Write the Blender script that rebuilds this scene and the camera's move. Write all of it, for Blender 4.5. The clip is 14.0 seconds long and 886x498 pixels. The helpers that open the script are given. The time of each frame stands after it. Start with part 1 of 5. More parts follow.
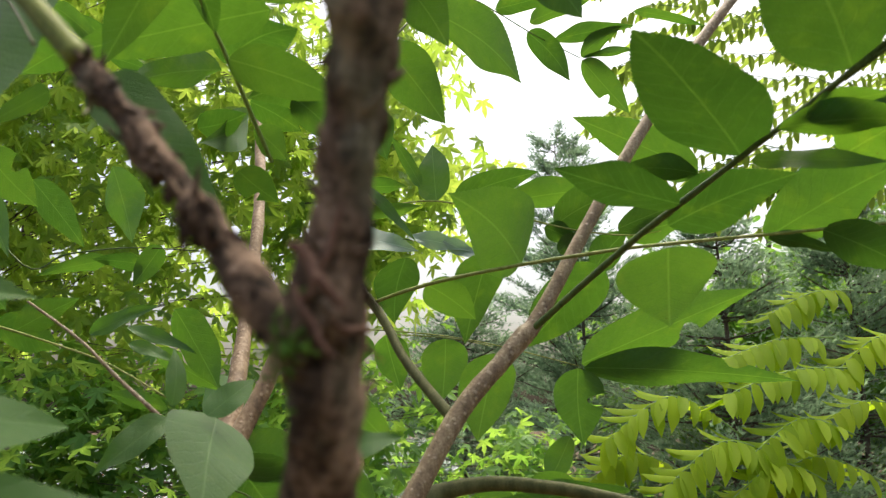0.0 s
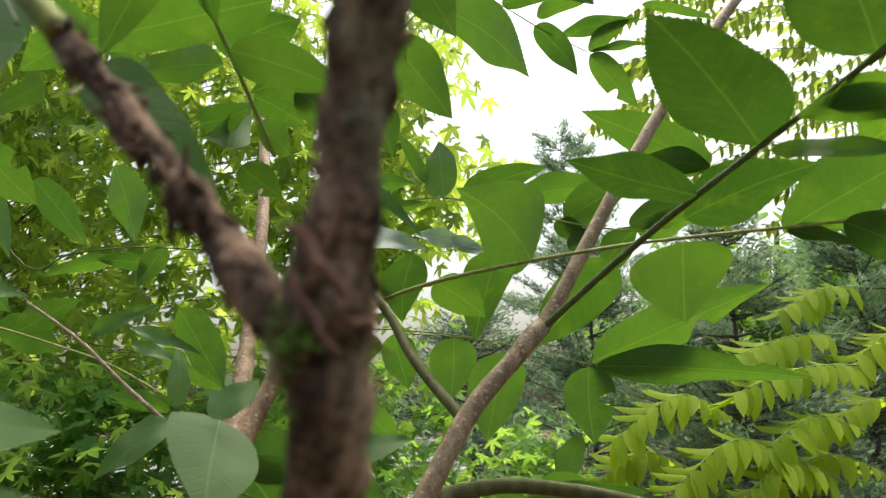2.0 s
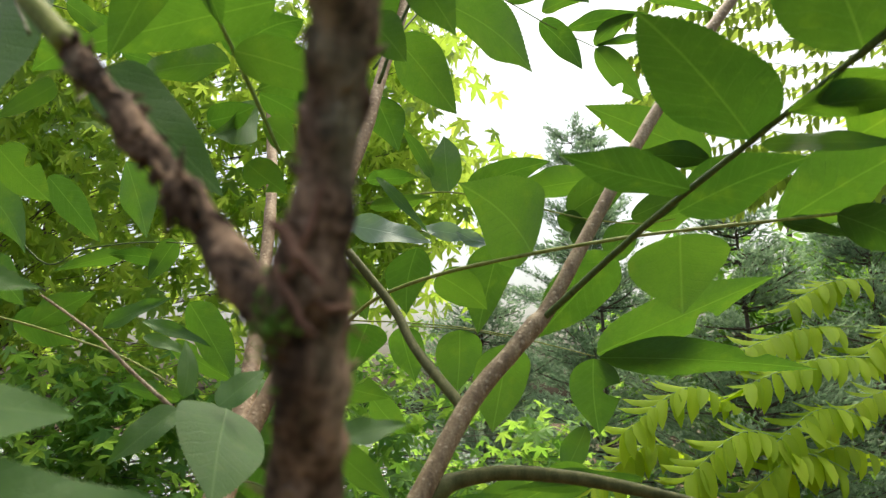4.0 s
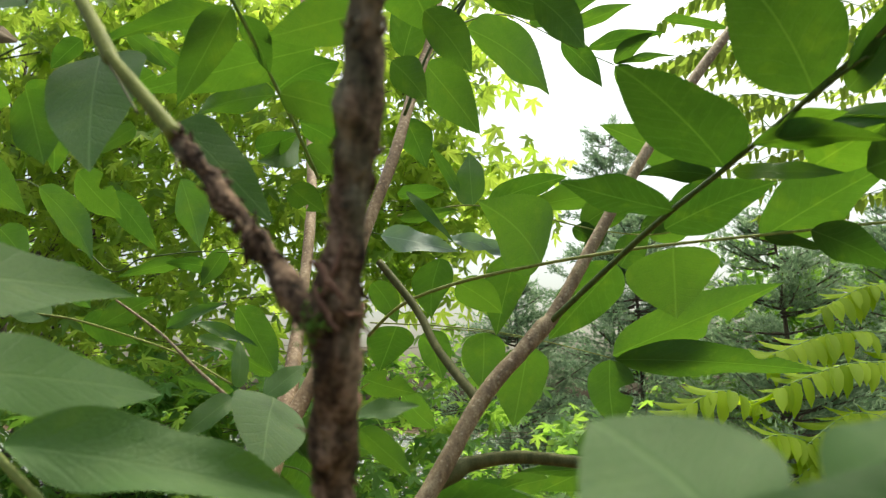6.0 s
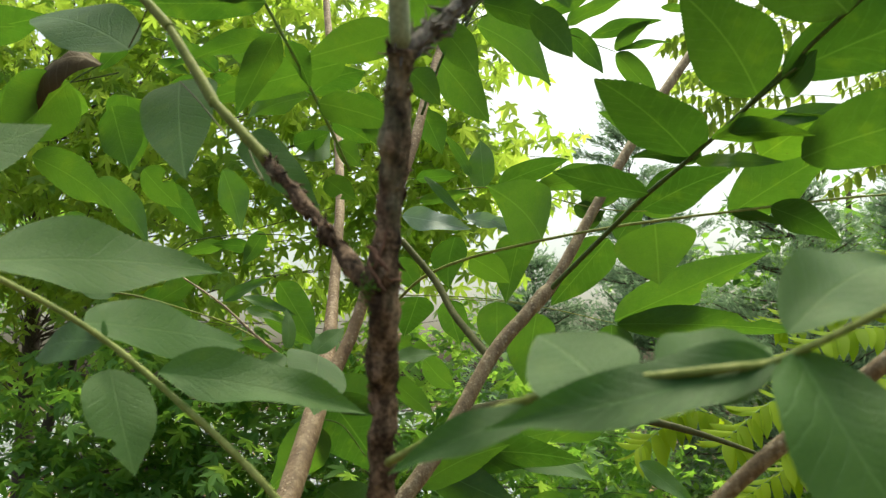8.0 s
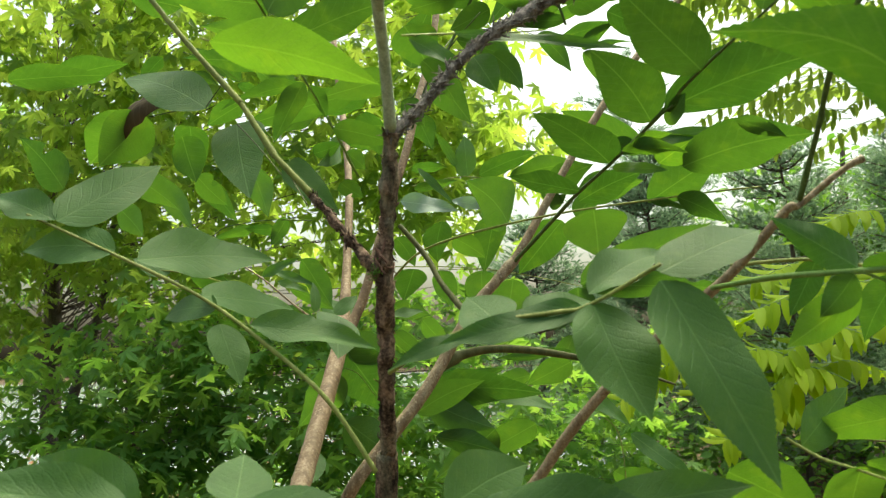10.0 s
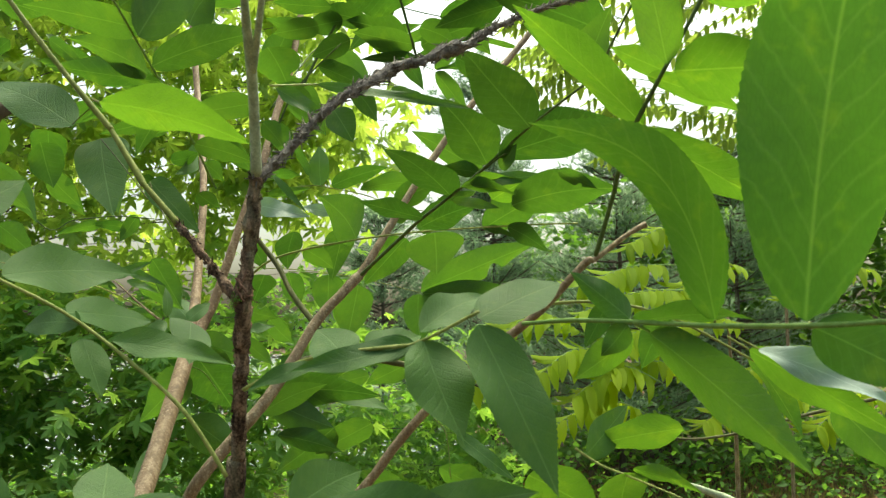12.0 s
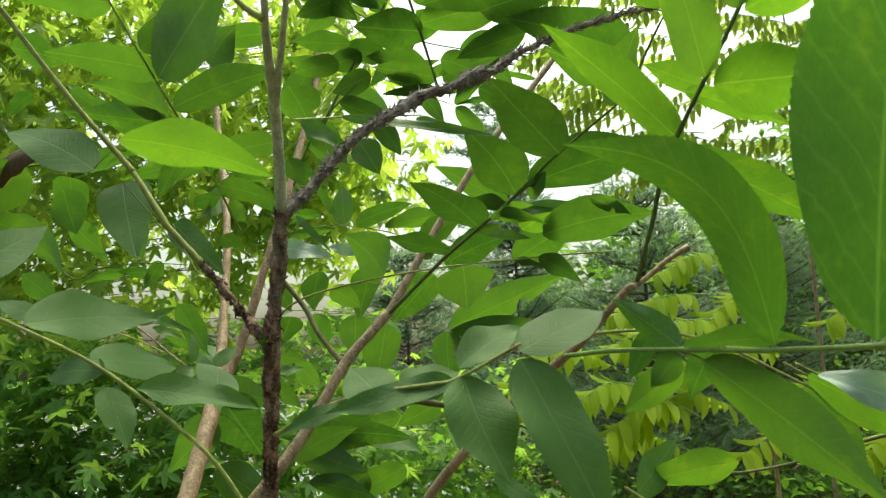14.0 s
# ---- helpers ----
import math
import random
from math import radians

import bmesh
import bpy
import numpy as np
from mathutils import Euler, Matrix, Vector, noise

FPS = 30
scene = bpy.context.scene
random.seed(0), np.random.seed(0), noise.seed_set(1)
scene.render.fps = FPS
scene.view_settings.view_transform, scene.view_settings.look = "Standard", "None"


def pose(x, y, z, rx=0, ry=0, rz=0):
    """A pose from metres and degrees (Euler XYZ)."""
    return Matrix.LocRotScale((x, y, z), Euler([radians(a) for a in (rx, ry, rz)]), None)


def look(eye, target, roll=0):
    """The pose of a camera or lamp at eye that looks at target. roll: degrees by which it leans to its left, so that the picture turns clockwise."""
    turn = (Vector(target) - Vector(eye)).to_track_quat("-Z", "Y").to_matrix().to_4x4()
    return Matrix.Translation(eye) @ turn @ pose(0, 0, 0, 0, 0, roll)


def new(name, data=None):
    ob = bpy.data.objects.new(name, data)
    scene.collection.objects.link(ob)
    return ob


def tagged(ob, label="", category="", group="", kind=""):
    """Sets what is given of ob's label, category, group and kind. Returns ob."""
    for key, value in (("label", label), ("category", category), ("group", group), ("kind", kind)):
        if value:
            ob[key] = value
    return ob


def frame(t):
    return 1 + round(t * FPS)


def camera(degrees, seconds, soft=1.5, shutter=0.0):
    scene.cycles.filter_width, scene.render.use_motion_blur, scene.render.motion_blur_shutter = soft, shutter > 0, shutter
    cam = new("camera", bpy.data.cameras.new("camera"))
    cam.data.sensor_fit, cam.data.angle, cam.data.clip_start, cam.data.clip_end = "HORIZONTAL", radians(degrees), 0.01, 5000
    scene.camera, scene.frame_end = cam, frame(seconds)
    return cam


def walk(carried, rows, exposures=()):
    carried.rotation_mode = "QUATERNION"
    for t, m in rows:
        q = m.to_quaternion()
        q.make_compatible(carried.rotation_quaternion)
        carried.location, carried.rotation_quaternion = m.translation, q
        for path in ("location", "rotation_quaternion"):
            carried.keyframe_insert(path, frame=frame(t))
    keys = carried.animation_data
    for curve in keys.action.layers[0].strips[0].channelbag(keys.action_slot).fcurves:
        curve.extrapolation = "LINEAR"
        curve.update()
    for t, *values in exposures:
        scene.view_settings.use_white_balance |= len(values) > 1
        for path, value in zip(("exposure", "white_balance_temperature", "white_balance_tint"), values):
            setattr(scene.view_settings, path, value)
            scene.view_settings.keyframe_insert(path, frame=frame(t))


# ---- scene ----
# the camera: hand-held, drawing back from a small tree
cam = camera(58.0, 14.0, 1.2)
PATH = [
    (0, (-0.0000, 0.0000, 1.5000), (0.0007, 1.9558, 1.9180), 0.14),
    (0.5, (0.0025, -0.0022, 1.5009), (-0.0056, 1.9539, 1.9176), 0.27),
    (1, (-0.0015, -0.0001, 1.4988), (-0.0100, 1.9566, 1.9127), 0.14),
    (1.5, (-0.0033, 0.0079, 1.5028), (-0.0139, 1.9637, 1.9209), 0.04),
    (2, (-0.0017, 0.0161, 1.5006), (-0.0168, 1.9720, 1.9179), -0.20),
    (4.5, (0.0103, -0.0112, 1.4953), (-0.0605, 1.9472, 1.8947), -0.26),
    (5, (0.0154, -0.0412, 1.4903), (-0.0865, 1.9160, 1.8889), -0.18),
    (5.5, (0.0206, -0.0667, 1.4913), (-0.0935, 1.8886, 1.8960), 0.15),
    (6, (0.0257, -0.0810, 1.4875), (-0.1129, 1.8716, 1.8977), 0.30),
    (6.5, (0.0266, -0.0901, 1.4862), (-0.1427, 1.8601, 1.8963), 0.50),
    (7, (0.0277, -0.0934, 1.4845), (-0.1577, 1.8584, 1.8795), 0.37),
    (7.5, (0.0249, -0.1234, 1.4798), (-0.1528, 1.8344, 1.8479), 0.08),
    (8, (0.0379, -0.1986, 1.4681), (-0.1466, 1.7621, 1.8169), -0.56),
    (8.2, (0.0479, -0.2246, 1.4658), (-0.1568, 1.7352, 1.8080), -0.99),
    (10.3, (0.0827, -0.4706, 1.4497), (-0.1055, 1.5089, 1.6648), -2.21),
    (10.5, (0.0802, -0.4886, 1.4635), (-0.0526, 1.4991, 1.6409), -1.72),
    (11, (0.0888, -0.5360, 1.4783), (0.1606, 1.4568, 1.6322), -0.76),
    (11.5, (0.0906, -0.5382, 1.4791), (0.2507, 1.4502, 1.6231), 0.30),
    (12, (0.0841, -0.5399, 1.4813), (0.2675, 1.4396, 1.7000), -0.06),
    (12.5, (0.0808, -0.5440, 1.4968), (0.2841, 1.4197, 1.8170), -0.91),
    (13, (0.0780, -0.5421, 1.4935), (0.2725, 1.4186, 1.8366), -1.45),
    (13.5, (0.0793, -0.5355, 1.4884), (0.2571, 1.4283, 1.8227), -1.50),
    (14, (0.0768, -0.5106, 1.4790), (0.2063, 1.4600, 1.7949), -1.99),
]
walk(cam, [(t, look(eye, target, roll)) for t, eye, target, roll in PATH],
     exposures=[(0, 1.22, 6500, 6), (2.2, 1.22, 6500, 6), (4.3, 1.20, 6600, 1), (8.2, 1.14, 6750, -7), (10.3, 1.44, 6850, -10), (12.5, 1.42, 6850, -11), (14, 1.28, 6850, -12)])

# the lens's depth of field
cam.data.dof.use_dof = True
cam.data.dof.focus_distance = 1.3
cam.data.dof.aperture_fstop = 16.0

# ---- sky and light: bright overcast day at a wood's edge ----
world = bpy.data.worlds.new("world")
scene.world = world
world.use_nodes = True
wn, wl = world.node_tree.nodes, world.node_tree.links
sky = wn.new("ShaderNodeTexSky")
sky.sky_type = "NISHITA"
sky.sun_disc = False
sky.sun_elevation, sky.sun_rotation = radians(70), radians(20)
sky.dust_density, sky.air_density, sky.ozone_density = 10.0, 1.0, 0.0
wn["Background"].inputs["Strength"].default_value = 0.15
wl.new(sky.outputs["Color"], wn["Background"].inputs["Color"])
sun_data = bpy.data.lights.new("sun", "SUN")
sun_data.energy, sun_data.angle, sun_data.color = 1.4, radians(60), (1.0, 0.96, 0.88)
sun = new("sun", sun_data)
sun.matrix_world = look((1.6, 4.2, 7.5), (0, 0, 0))

# ---- materials ----
def material(name):
    m = bpy.data.materials.new(name)
    m.use_nodes = True
    return m, m.node_tree.nodes, m.node_tree.links, m.node_tree.nodes["Principled BSDF"]


def math_node(n, l, op, a, b=None, c=None):
    q = n.new("ShaderNodeMath")
    q.operation = op
    for i, v in enumerate((a, b, c)):
        if v is None:
            continue
        if isinstance(v, (int, float)):
            q.inputs[i].default_value = v
        else:
            l.new(v, q.inputs[i])
    return q.outputs[0]


def mix_colour(n, l, fac, a, b):
    q = n.new("ShaderNodeMix")
    q.data_type = "RGBA"
    for i, v in ((0, fac), (6, a), (7, b)):
        if isinstance(v, (int, float)):
            q.inputs[i].default_value = v
        elif isinstance(v, tuple):
            q.inputs[i].default_value = (*v, 1)
        else:
            l.new(v, q.inputs[i])
    return q.outputs[2]


def noise_node(n, l, coord, scale, detail=4.0, rough=0.55):
    q = n.new("ShaderNodeTexNoise")
    q.inputs["Scale"].default_value, q.inputs["Detail"].default_value, q.inputs["Roughness"].default_value = scale, detail, rough
    l.new(coord, q.inputs["Vector"])
    return q.outputs["Fac"]


def leaf_material(name, dark, light, through_dark, through_light, share=0.5, rough=0.42, veins=True, islands=False, gloss=0.2, ribbed=0.0):
    """A thin leaf: a waxy reflecting face and light let through; veins run out from the midrib (local y is its length)."""
    m, n, l, p = material(name)
    geo, info, tex = n.new("ShaderNodeNewGeometry"), n.new("ShaderNodeObjectInfo"), n.new("ShaderNodeTexCoord")
    rand = geo.outputs["Random Per Island"] if islands else info.outputs["Random"]
    blot = noise_node(n, l, geo.outputs["Position"], 38.0 if veins else 3.0, 5.0)
    tone = math_node(n, l, "MULTIPLY_ADD", blot, 0.8 if veins else 0.45, math_node(n, l, "MULTIPLY_ADD", rand, 0.8, -0.17 if veins else 0.0))
    if veins:
        tone = math_node(n, l, "MULTIPLY_ADD", noise_node(n, l, geo.outputs["Position"], 170.0, 3.0), 0.34, math_node(n, l, "SUBTRACT", tone, 0.17))
    tone = math_node(n, l, "SUBTRACT", tone, 0.14)
    base = mix_colour(n, l, tone, dark, light)
    glow = mix_colour(n, l, tone, through_dark, through_light)
    if veins:
        uv, sep = n.new("ShaderNodeUVMap"), n.new("ShaderNodeSeparateXYZ")
        l.new(uv.outputs["UV"], sep.inputs[0])
        ax = math_node(n, l, "ABSOLUTE", sep.outputs["X"])
        wob = noise_node(n, l, uv.outputs["UV"], 5.0, 2.0)
        run = math_node(n, l, "MULTIPLY_ADD", math_node(n, l, "POWER", ax, 0.8), -0.42, sep.outputs["Y"])
        run = math_node(n, l, "MULTIPLY_ADD", wob, 0.07, run)
        saw = math_node(n, l, "PINGPONG", math_node(n, l, "MULTIPLY", run, 10.0), 0.5)
        side = math_node(n, l, "SMOOTH_MIN", math_node(n, l, "MULTIPLY", saw, 9.0), 1.0, 0.25)
        mid = math_node(n, l, "SMOOTH_MIN", math_node(n, l, "MULTIPLY", ax, 52.0), 1.0, 0.2)
        net = n.new("ShaderNodeTexVoronoi")
        net.feature = "DISTANCE_TO_EDGE"
        net.inputs["Scale"].default_value = 30.0
        l.new(uv.outputs["UV"], net.inputs["Vector"])
        fine = math_node(n, l, "MINIMUM", math_node(n, l, "MULTIPLY", net.outputs["Distance"], 7.0), 1.0)
        rib = math_node(n, l, "SUBTRACT", 1.0, mid)
        vein = math_node(n, l, "SUBTRACT", 1.0, side)
        mesh_vein = math_node(n, l, "SUBTRACT", 1.0, fine)
        pale_vein = tuple(min(1, c * 1.7 + 0.05) for c in light)
        base = mix_colour(n, l, math_node(n, l, "MULTIPLY", vein, 0.16), base, pale_vein)
        base = mix_colour(n, l, math_node(n, l, "MULTIPLY", rib, 0.55), base, pale_vein)
        glow = mix_colour(n, l, math_node(n, l, "MULTIPLY_ADD", mesh_vein, 0.22, math_node(n, l, "MULTIPLY", vein, 0.34)), glow, tuple(c * 0.6 for c in through_dark))
        if ribbed:
            glow = mix_colour(n, l, math_node(n, l, "MULTIPLY", vein, ribbed), glow, (through_light[0] * 1.5, through_light[1] * 1.25, through_light[2] * 1.5))
        glow = mix_colour(n, l, math_node(n, l, "MULTIPLY", rib, 0.2 + ribbed), glow, (through_light[0] * 1.5, through_light[1] * 1.15, through_light[2]))
        # yellowing patches, and tiny rust spots
        patch = math_node(n, l, "MULTIPLY", math_node(n, l, "SUBTRACT", noise_node(n, l, geo.outputs["Position"], 55.0, 3.0), 0.56), 3.0)
        patch = math_node(n, l, "MINIMUM", math_node(n, l, "MAXIMUM", patch, 0.0), 0.45)
        glow = mix_colour(n, l, patch, glow, (through_light[0] * 1.5, through_light[1] * 1.2, through_light[2]))
        spots = n.new("ShaderNodeTexVoronoi")
        spots.inputs["Scale"].default_value = 5.0
        l.new(tex.outputs["Object"], spots.inputs["Vector"])
        pick = math_node(n, l, "GREATER_THAN", noise_node(n, l, geo.outputs["Position"], 16.0, 1.0), 0.62)
        dot = math_node(n, l, "MULTIPLY", math_node(n, l, "LESS_THAN", spots.outputs["Distance"], 0.05), pick)
        base = mix_colour(n, l, math_node(n, l, "MULTIPLY", dot, 0.8), base, (0.07, 0.05, 0.015))
        glow = mix_colour(n, l, math_node(n, l, "MULTIPLY", dot, 0.8), glow, (0.06, 0.05, 0.01))
        bump = n.new("ShaderNodeBump")
        bump.inputs["Strength"].default_value, bump.inputs["Distance"].default_value = 0.32, 0.0010
        l.new(math_node(n, l, "MULTIPLY_ADD", fine, 0.35, math_node(n, l, "MULTIPLY", math_node(n, l, "MULTIPLY_ADD", side, 0.6, 0.4), mid)), bump.inputs["Height"])
        l.new(bump.outputs["Normal"], p.inputs["Normal"])
    l.new(base, p.inputs["Base Color"])
    p.inputs["Roughness"].default_value, p.inputs["Specular IOR Level"].default_value = rough, gloss
    tr, mix = n.new("ShaderNodeBsdfTranslucent"), n.new("ShaderNodeMixShader")
    l.new(glow, tr.inputs["Color"])
    if veins:
        l.new(bump.outputs["Normal"], tr.inputs["Normal"])
    mix.inputs[0].default_value = share
    l.new(p.outputs[0], mix.inputs[1])
    l.new(tr.outputs[0], mix.inputs[2])
    l.new(mix.outputs[0], n["Material Output"].inputs["Surface"])
    return m


def bark_material(name, deep, mid, pale, scale, rough=0.8, relief=0.002, stretch=0.25, stain=None, lenticels=None):
    m, n, l, p = material(name)
    geo, mp = n.new("ShaderNodeNewGeometry"), n.new("ShaderNodeMapping")
    mp.inputs["Scale"].default_value = (1, 1, stretch)
    l.new(geo.outputs["Position"], mp.inputs["Vector"])
    big, fine = noise_node(n, l, mp.outputs[0], scale, 6.0, 0.65), noise_node(n, l, geo.outputs["Position"], scale * 5, 4.0)
    ramp = n.new("ShaderNodeValToRGB")
    ramp.color_ramp.elements[0].position, ramp.color_ramp.elements[1].position = 0.33, 0.68
    ramp.color_ramp.elements[0].color, ramp.color_ramp.elements[1].color = (*deep, 1), (*pale, 1)
    e = ramp.color_ramp.elements.new(0.5)
    e.color = (*mid, 1)
    l.new(math_node(n, l, "MULTIPLY_ADD", fine, 0.35, math_node(n, l, "MULTIPLY", big, 0.68)), ramp.inputs["Fac"])
    skin = ramp.outputs[0]
    if stain:
        ramp.color_ramp.elements[0].position, ramp.color_ramp.elements[1].position, ramp.color_ramp.elements[2].position = 0.42, 0.52, 0.63
        wide = math_node(n, l, "MULTIPLY", math_node(n, l, "SUBTRACT", noise_node(n, l, mp.outputs[0], scale * 0.45, 3.0), 0.53), 6.0)
        wide = math_node(n, l, "MINIMUM", math_node(n, l, "MAXIMUM", wide, 0.0), 0.9)
        skin = mix_colour(n, l, math_node(n, l, "MULTIPLY", wide, fine), skin, stain)
    height = math_node(n, l, "ADD", big, math_node(n, l, "MULTIPLY", fine, 0.5))
    if lenticels:
        pores = n.new("ShaderNodeTexVoronoi")
        pores.inputs["Scale"].default_value = 170.0
        l.new(geo.outputs["Position"], pores.inputs["Vector"])
        pore = math_node(n, l, "MINIMUM", math_node(n, l, "MAXIMUM", math_node(n, l, "MULTIPLY", math_node(n, l, "SUBTRACT", 0.30, pores.outputs["Distance"]), 8.0), 0.0), 1.0)
        skin = mix_colour(n, l, math_node(n, l, "MULTIPLY", pore, 0.6), skin, lenticels)
        height = math_node(n, l, "ADD", height, pore)
    l.new(skin, p.inputs["Base Color"])
    p.inputs["Roughness"].default_value, p.inputs["Specular IOR Level"].default_value = rough, 0.35 if lenticels else 0.12
    bump = n.new("ShaderNodeBump")
    bump.inputs["Strength"].default_value, bump.inputs["Distance"].default_value = 0.6, relief
    l.new(height, bump.inputs["Height"])
    l.new(bump.outputs["Normal"], p.inputs["Normal"])
    return m


leaf_green = leaf_material("leaf_green", (0.055, 0.138, 0.030), (0.105, 0.220, 0.060), (0.032, 0.090, 0.007), (0.084, 0.182, 0.012), 0.54, 0.5, gloss=0.33, ribbed=0.06)
# lit copy of leaf_green: weaker shading put into its brighter let-through colour
leaf_lit = leaf_material("leaf_lit", (0.053, 0.132, 0.036), (0.090, 0.198, 0.060), (0.074, 0.172, 0.009), (0.139, 0.277, 0.016), 0.56, 0.5, gloss=0.22, ribbed=0.1)
# stronger ribs and a brighter let-through colour, for two large leaves
leaf_ribbed = leaf_material("leaf_ribbed", (0.043, 0.120, 0.031), (0.072, 0.174, 0.048), (0.061, 0.161, 0.011), (0.119, 0.259, 0.015), 0.54, 0.5, gloss=0.22, ribbed=0.22)
# pale base colour stands for sky glare on glossy leaf faces
leaf_glare = leaf_material("leaf_glare", (0.150, 0.225, 0.188), (0.237, 0.312, 0.275), (0.120, 0.240, 0.096), (0.216, 0.360, 0.144), 0.3, 0.5, gloss=0.35)
maple_green = leaf_material("maple_green", (0.072, 0.16, 0.038), (0.125, 0.245, 0.060), (0.30, 0.455, 0.044), (0.525, 0.66, 0.095), 0.7, 0.5, False, True, 0.2)
# shaded copy of maple_green: shade put into its duller let-through colour
maple_shade = leaf_material("maple_shade", (0.066, 0.160, 0.036), (0.145, 0.285, 0.068), (0.18, 0.38, 0.038), (0.40, 0.59, 0.083), 0.56, 0.5, False, True, 0.16)
frond_green = leaf_material("frond_green", (0.145, 0.235, 0.012), (0.235, 0.345, 0.02), (0.27, 0.41, 0.010), (0.48, 0.62, 0.025), 0.58, 0.6, False, False, 0.08)
locust_green = leaf_material("locust_green", (0.085, 0.14, 0.022), (0.13, 0.20, 0.04), (0.23, 0.34, 0.035), (0.43, 0.55, 0.09), 0.64, 0.6, False, True, 0.1)
# grey-green cedar, lightened: distant haze and glare put into the colour
cedar_green = leaf_material("cedar_green", (0.075, 0.135, 0.080), (0.185, 0.265, 0.175), (0.16, 0.27, 0.135), (0.31, 0.42, 0.25), 0.55, 0.6, False, True)
wood_green = leaf_material("wood_green", (0.035, 0.095, 0.020), (0.080, 0.168, 0.034), (0.115, 0.265, 0.026), (0.24, 0.42, 0.045), 0.5, 0.55, False, True, 0.1)
dead_leaf = leaf_material("dead_leaf", (0.026, 0.022, 0.012), (0.090, 0.067, 0.034), (0.024, 0.017, 0.007), (0.060, 0.041, 0.014), 0.12, 0.7, gloss=0.15)
bark_scaly = bark_material("bark_scaly", (0.014, 0.011, 0.008), (0.088, 0.059, 0.039), (0.28, 0.195, 0.135), 95, 0.9, 0.004, 0.45, (0.235, 0.23, 0.15))
moss_green = bark_material("moss_green", (0.037, 0.086, 0.012), (0.086, 0.172, 0.025), (0.148, 0.271, 0.043), 300, 0.9, 0.0005)
grass_dry = leaf_material("grass_dry", (0.120, 0.090, 0.036), (0.192, 0.180, 0.060), (0.120, 0.096, 0.024), (0.240, 0.240, 0.060), 0.3, 0.7, False, True, 0.1)
bark_curl = bark_material("bark_curl", (0.037, 0.020, 0.014), (0.117, 0.064, 0.044), (0.234, 0.141, 0.101), 150, 0.85, 0.001)
bark_grey = bark_material("bark_grey", (0.148, 0.184, 0.105), (0.283, 0.332, 0.209), (0.443, 0.504, 0.344), 120, 0.75, 0.0004)
bark_brown = bark_material("bark_brown", (0.070, 0.045, 0.023), (0.20, 0.142, 0.078), (0.39, 0.315, 0.20), 110, 0.55, 0.0008, 0.2, None, (0.40, 0.33, 0.22))
bark_shoot = bark_material("bark_shoot", (0.068, 0.086, 0.016), (0.123, 0.148, 0.030), (0.197, 0.221, 0.055), 130, 0.6, 0.0003)
bark_gall = bark_material("bark_gall", (0.027, 0.025, 0.023), (0.129, 0.117, 0.105), (0.332, 0.301, 0.264), 110, 0.9, 0.003, 0.6)
bark_olive = bark_material("bark_olive", (0.043, 0.049, 0.018), (0.074, 0.080, 0.027), (0.123, 0.123, 0.049), 130, 0.6, 0.0003)
bark_tan = bark_material("bark_tan", (0.066, 0.037, 0.018), (0.185, 0.120, 0.064), (0.37, 0.275, 0.172), 60, 0.6, 0.0010, 0.15, None, (0.36, 0.27, 0.17))
bark_trunk = bark_material("bark_trunk", (0.037, 0.031, 0.025), (0.086, 0.068, 0.055), (0.160, 0.135, 0.111), 18, 0.9, 0.01)
rachis_green = bark_material("rachis_green", (0.086, 0.160, 0.037), (0.148, 0.246, 0.061), (0.209, 0.320, 0.098), 140, 0.5, 0.0002)
rachis_pale = bark_material("rachis_pale", (0.111, 0.148, 0.031), (0.197, 0.234, 0.061), (0.307, 0.344, 0.111), 140, 0.5, 0.0002)
rachis_dark = bark_material("rachis_dark", (0.037, 0.061, 0.017), (0.071, 0.108, 0.031), (0.117, 0.166, 0.052), 140, 0.5, 0.0002)
soil = bark_material("soil", (0.031, 0.025, 0.015), (0.061, 0.043, 0.025), (0.123, 0.080, 0.043), 4.0, 0.95, 0.03, 1.0)
litter = leaf_material("litter", (0.120, 0.060, 0.030), (0.288, 0.156, 0.072), (0.144, 0.072, 0.024), (0.240, 0.120, 0.036), 0.15, 0.8, False, True)


def water_material():
    m, n, l, p = material("water")
    geo = n.new("ShaderNodeNewGeometry")
    # pale base adds to the mirrored sky: part of the glint is painted in
    p.inputs["Base Color"].default_value = (0.30, 0.34, 0.36, 1)
    p.inputs["Roughness"].default_value, p.inputs["IOR"].default_value = 0.08, 1.33
    bump = n.new("ShaderNodeBump")
    bump.inputs["Strength"].default_value, bump.inputs["Distance"].default_value = 0.3, 0.05
    l.new(noise_node(n, l, geo.outputs["Position"], 2.5, 3.0), bump.inputs["Height"])
    l.new(bump.outputs["Normal"], p.inputs["Normal"])
    return m


water_mat = water_material()

# ---- building blocks ----
def thing(name, label, category, group="", kind="", at=(0, 0, 0)):
    ob = new(name)
    ob.location = at
    return tagged(ob, label, category, group, kind)


def mesh_from(name, verts, faces, mat, smooth=True, uvs=None):
    me = bpy.data.meshes.new(name)
    me.from_pydata([tuple(v) for v in verts], [], [tuple(f) for f in faces])
    me.materials.append(mat)
    if uvs:
        layer = me.uv_layers.new(name="UVMap")
        for loop in me.loops:
            layer.data[loop.index].uv = uvs[loop.vertex_index]
    if smooth:
        me.shade_smooth()
    return me


def part(name, me, parent, label="", matrix=None):
    ob = new(name, me)
    ob.parent = parent
    if matrix is not None:
        ob.matrix_local = matrix
    elif parent is not None and parent.parent is None:
        ob.matrix_local = Matrix.Translation(-parent.location)
    return tagged(ob, label)


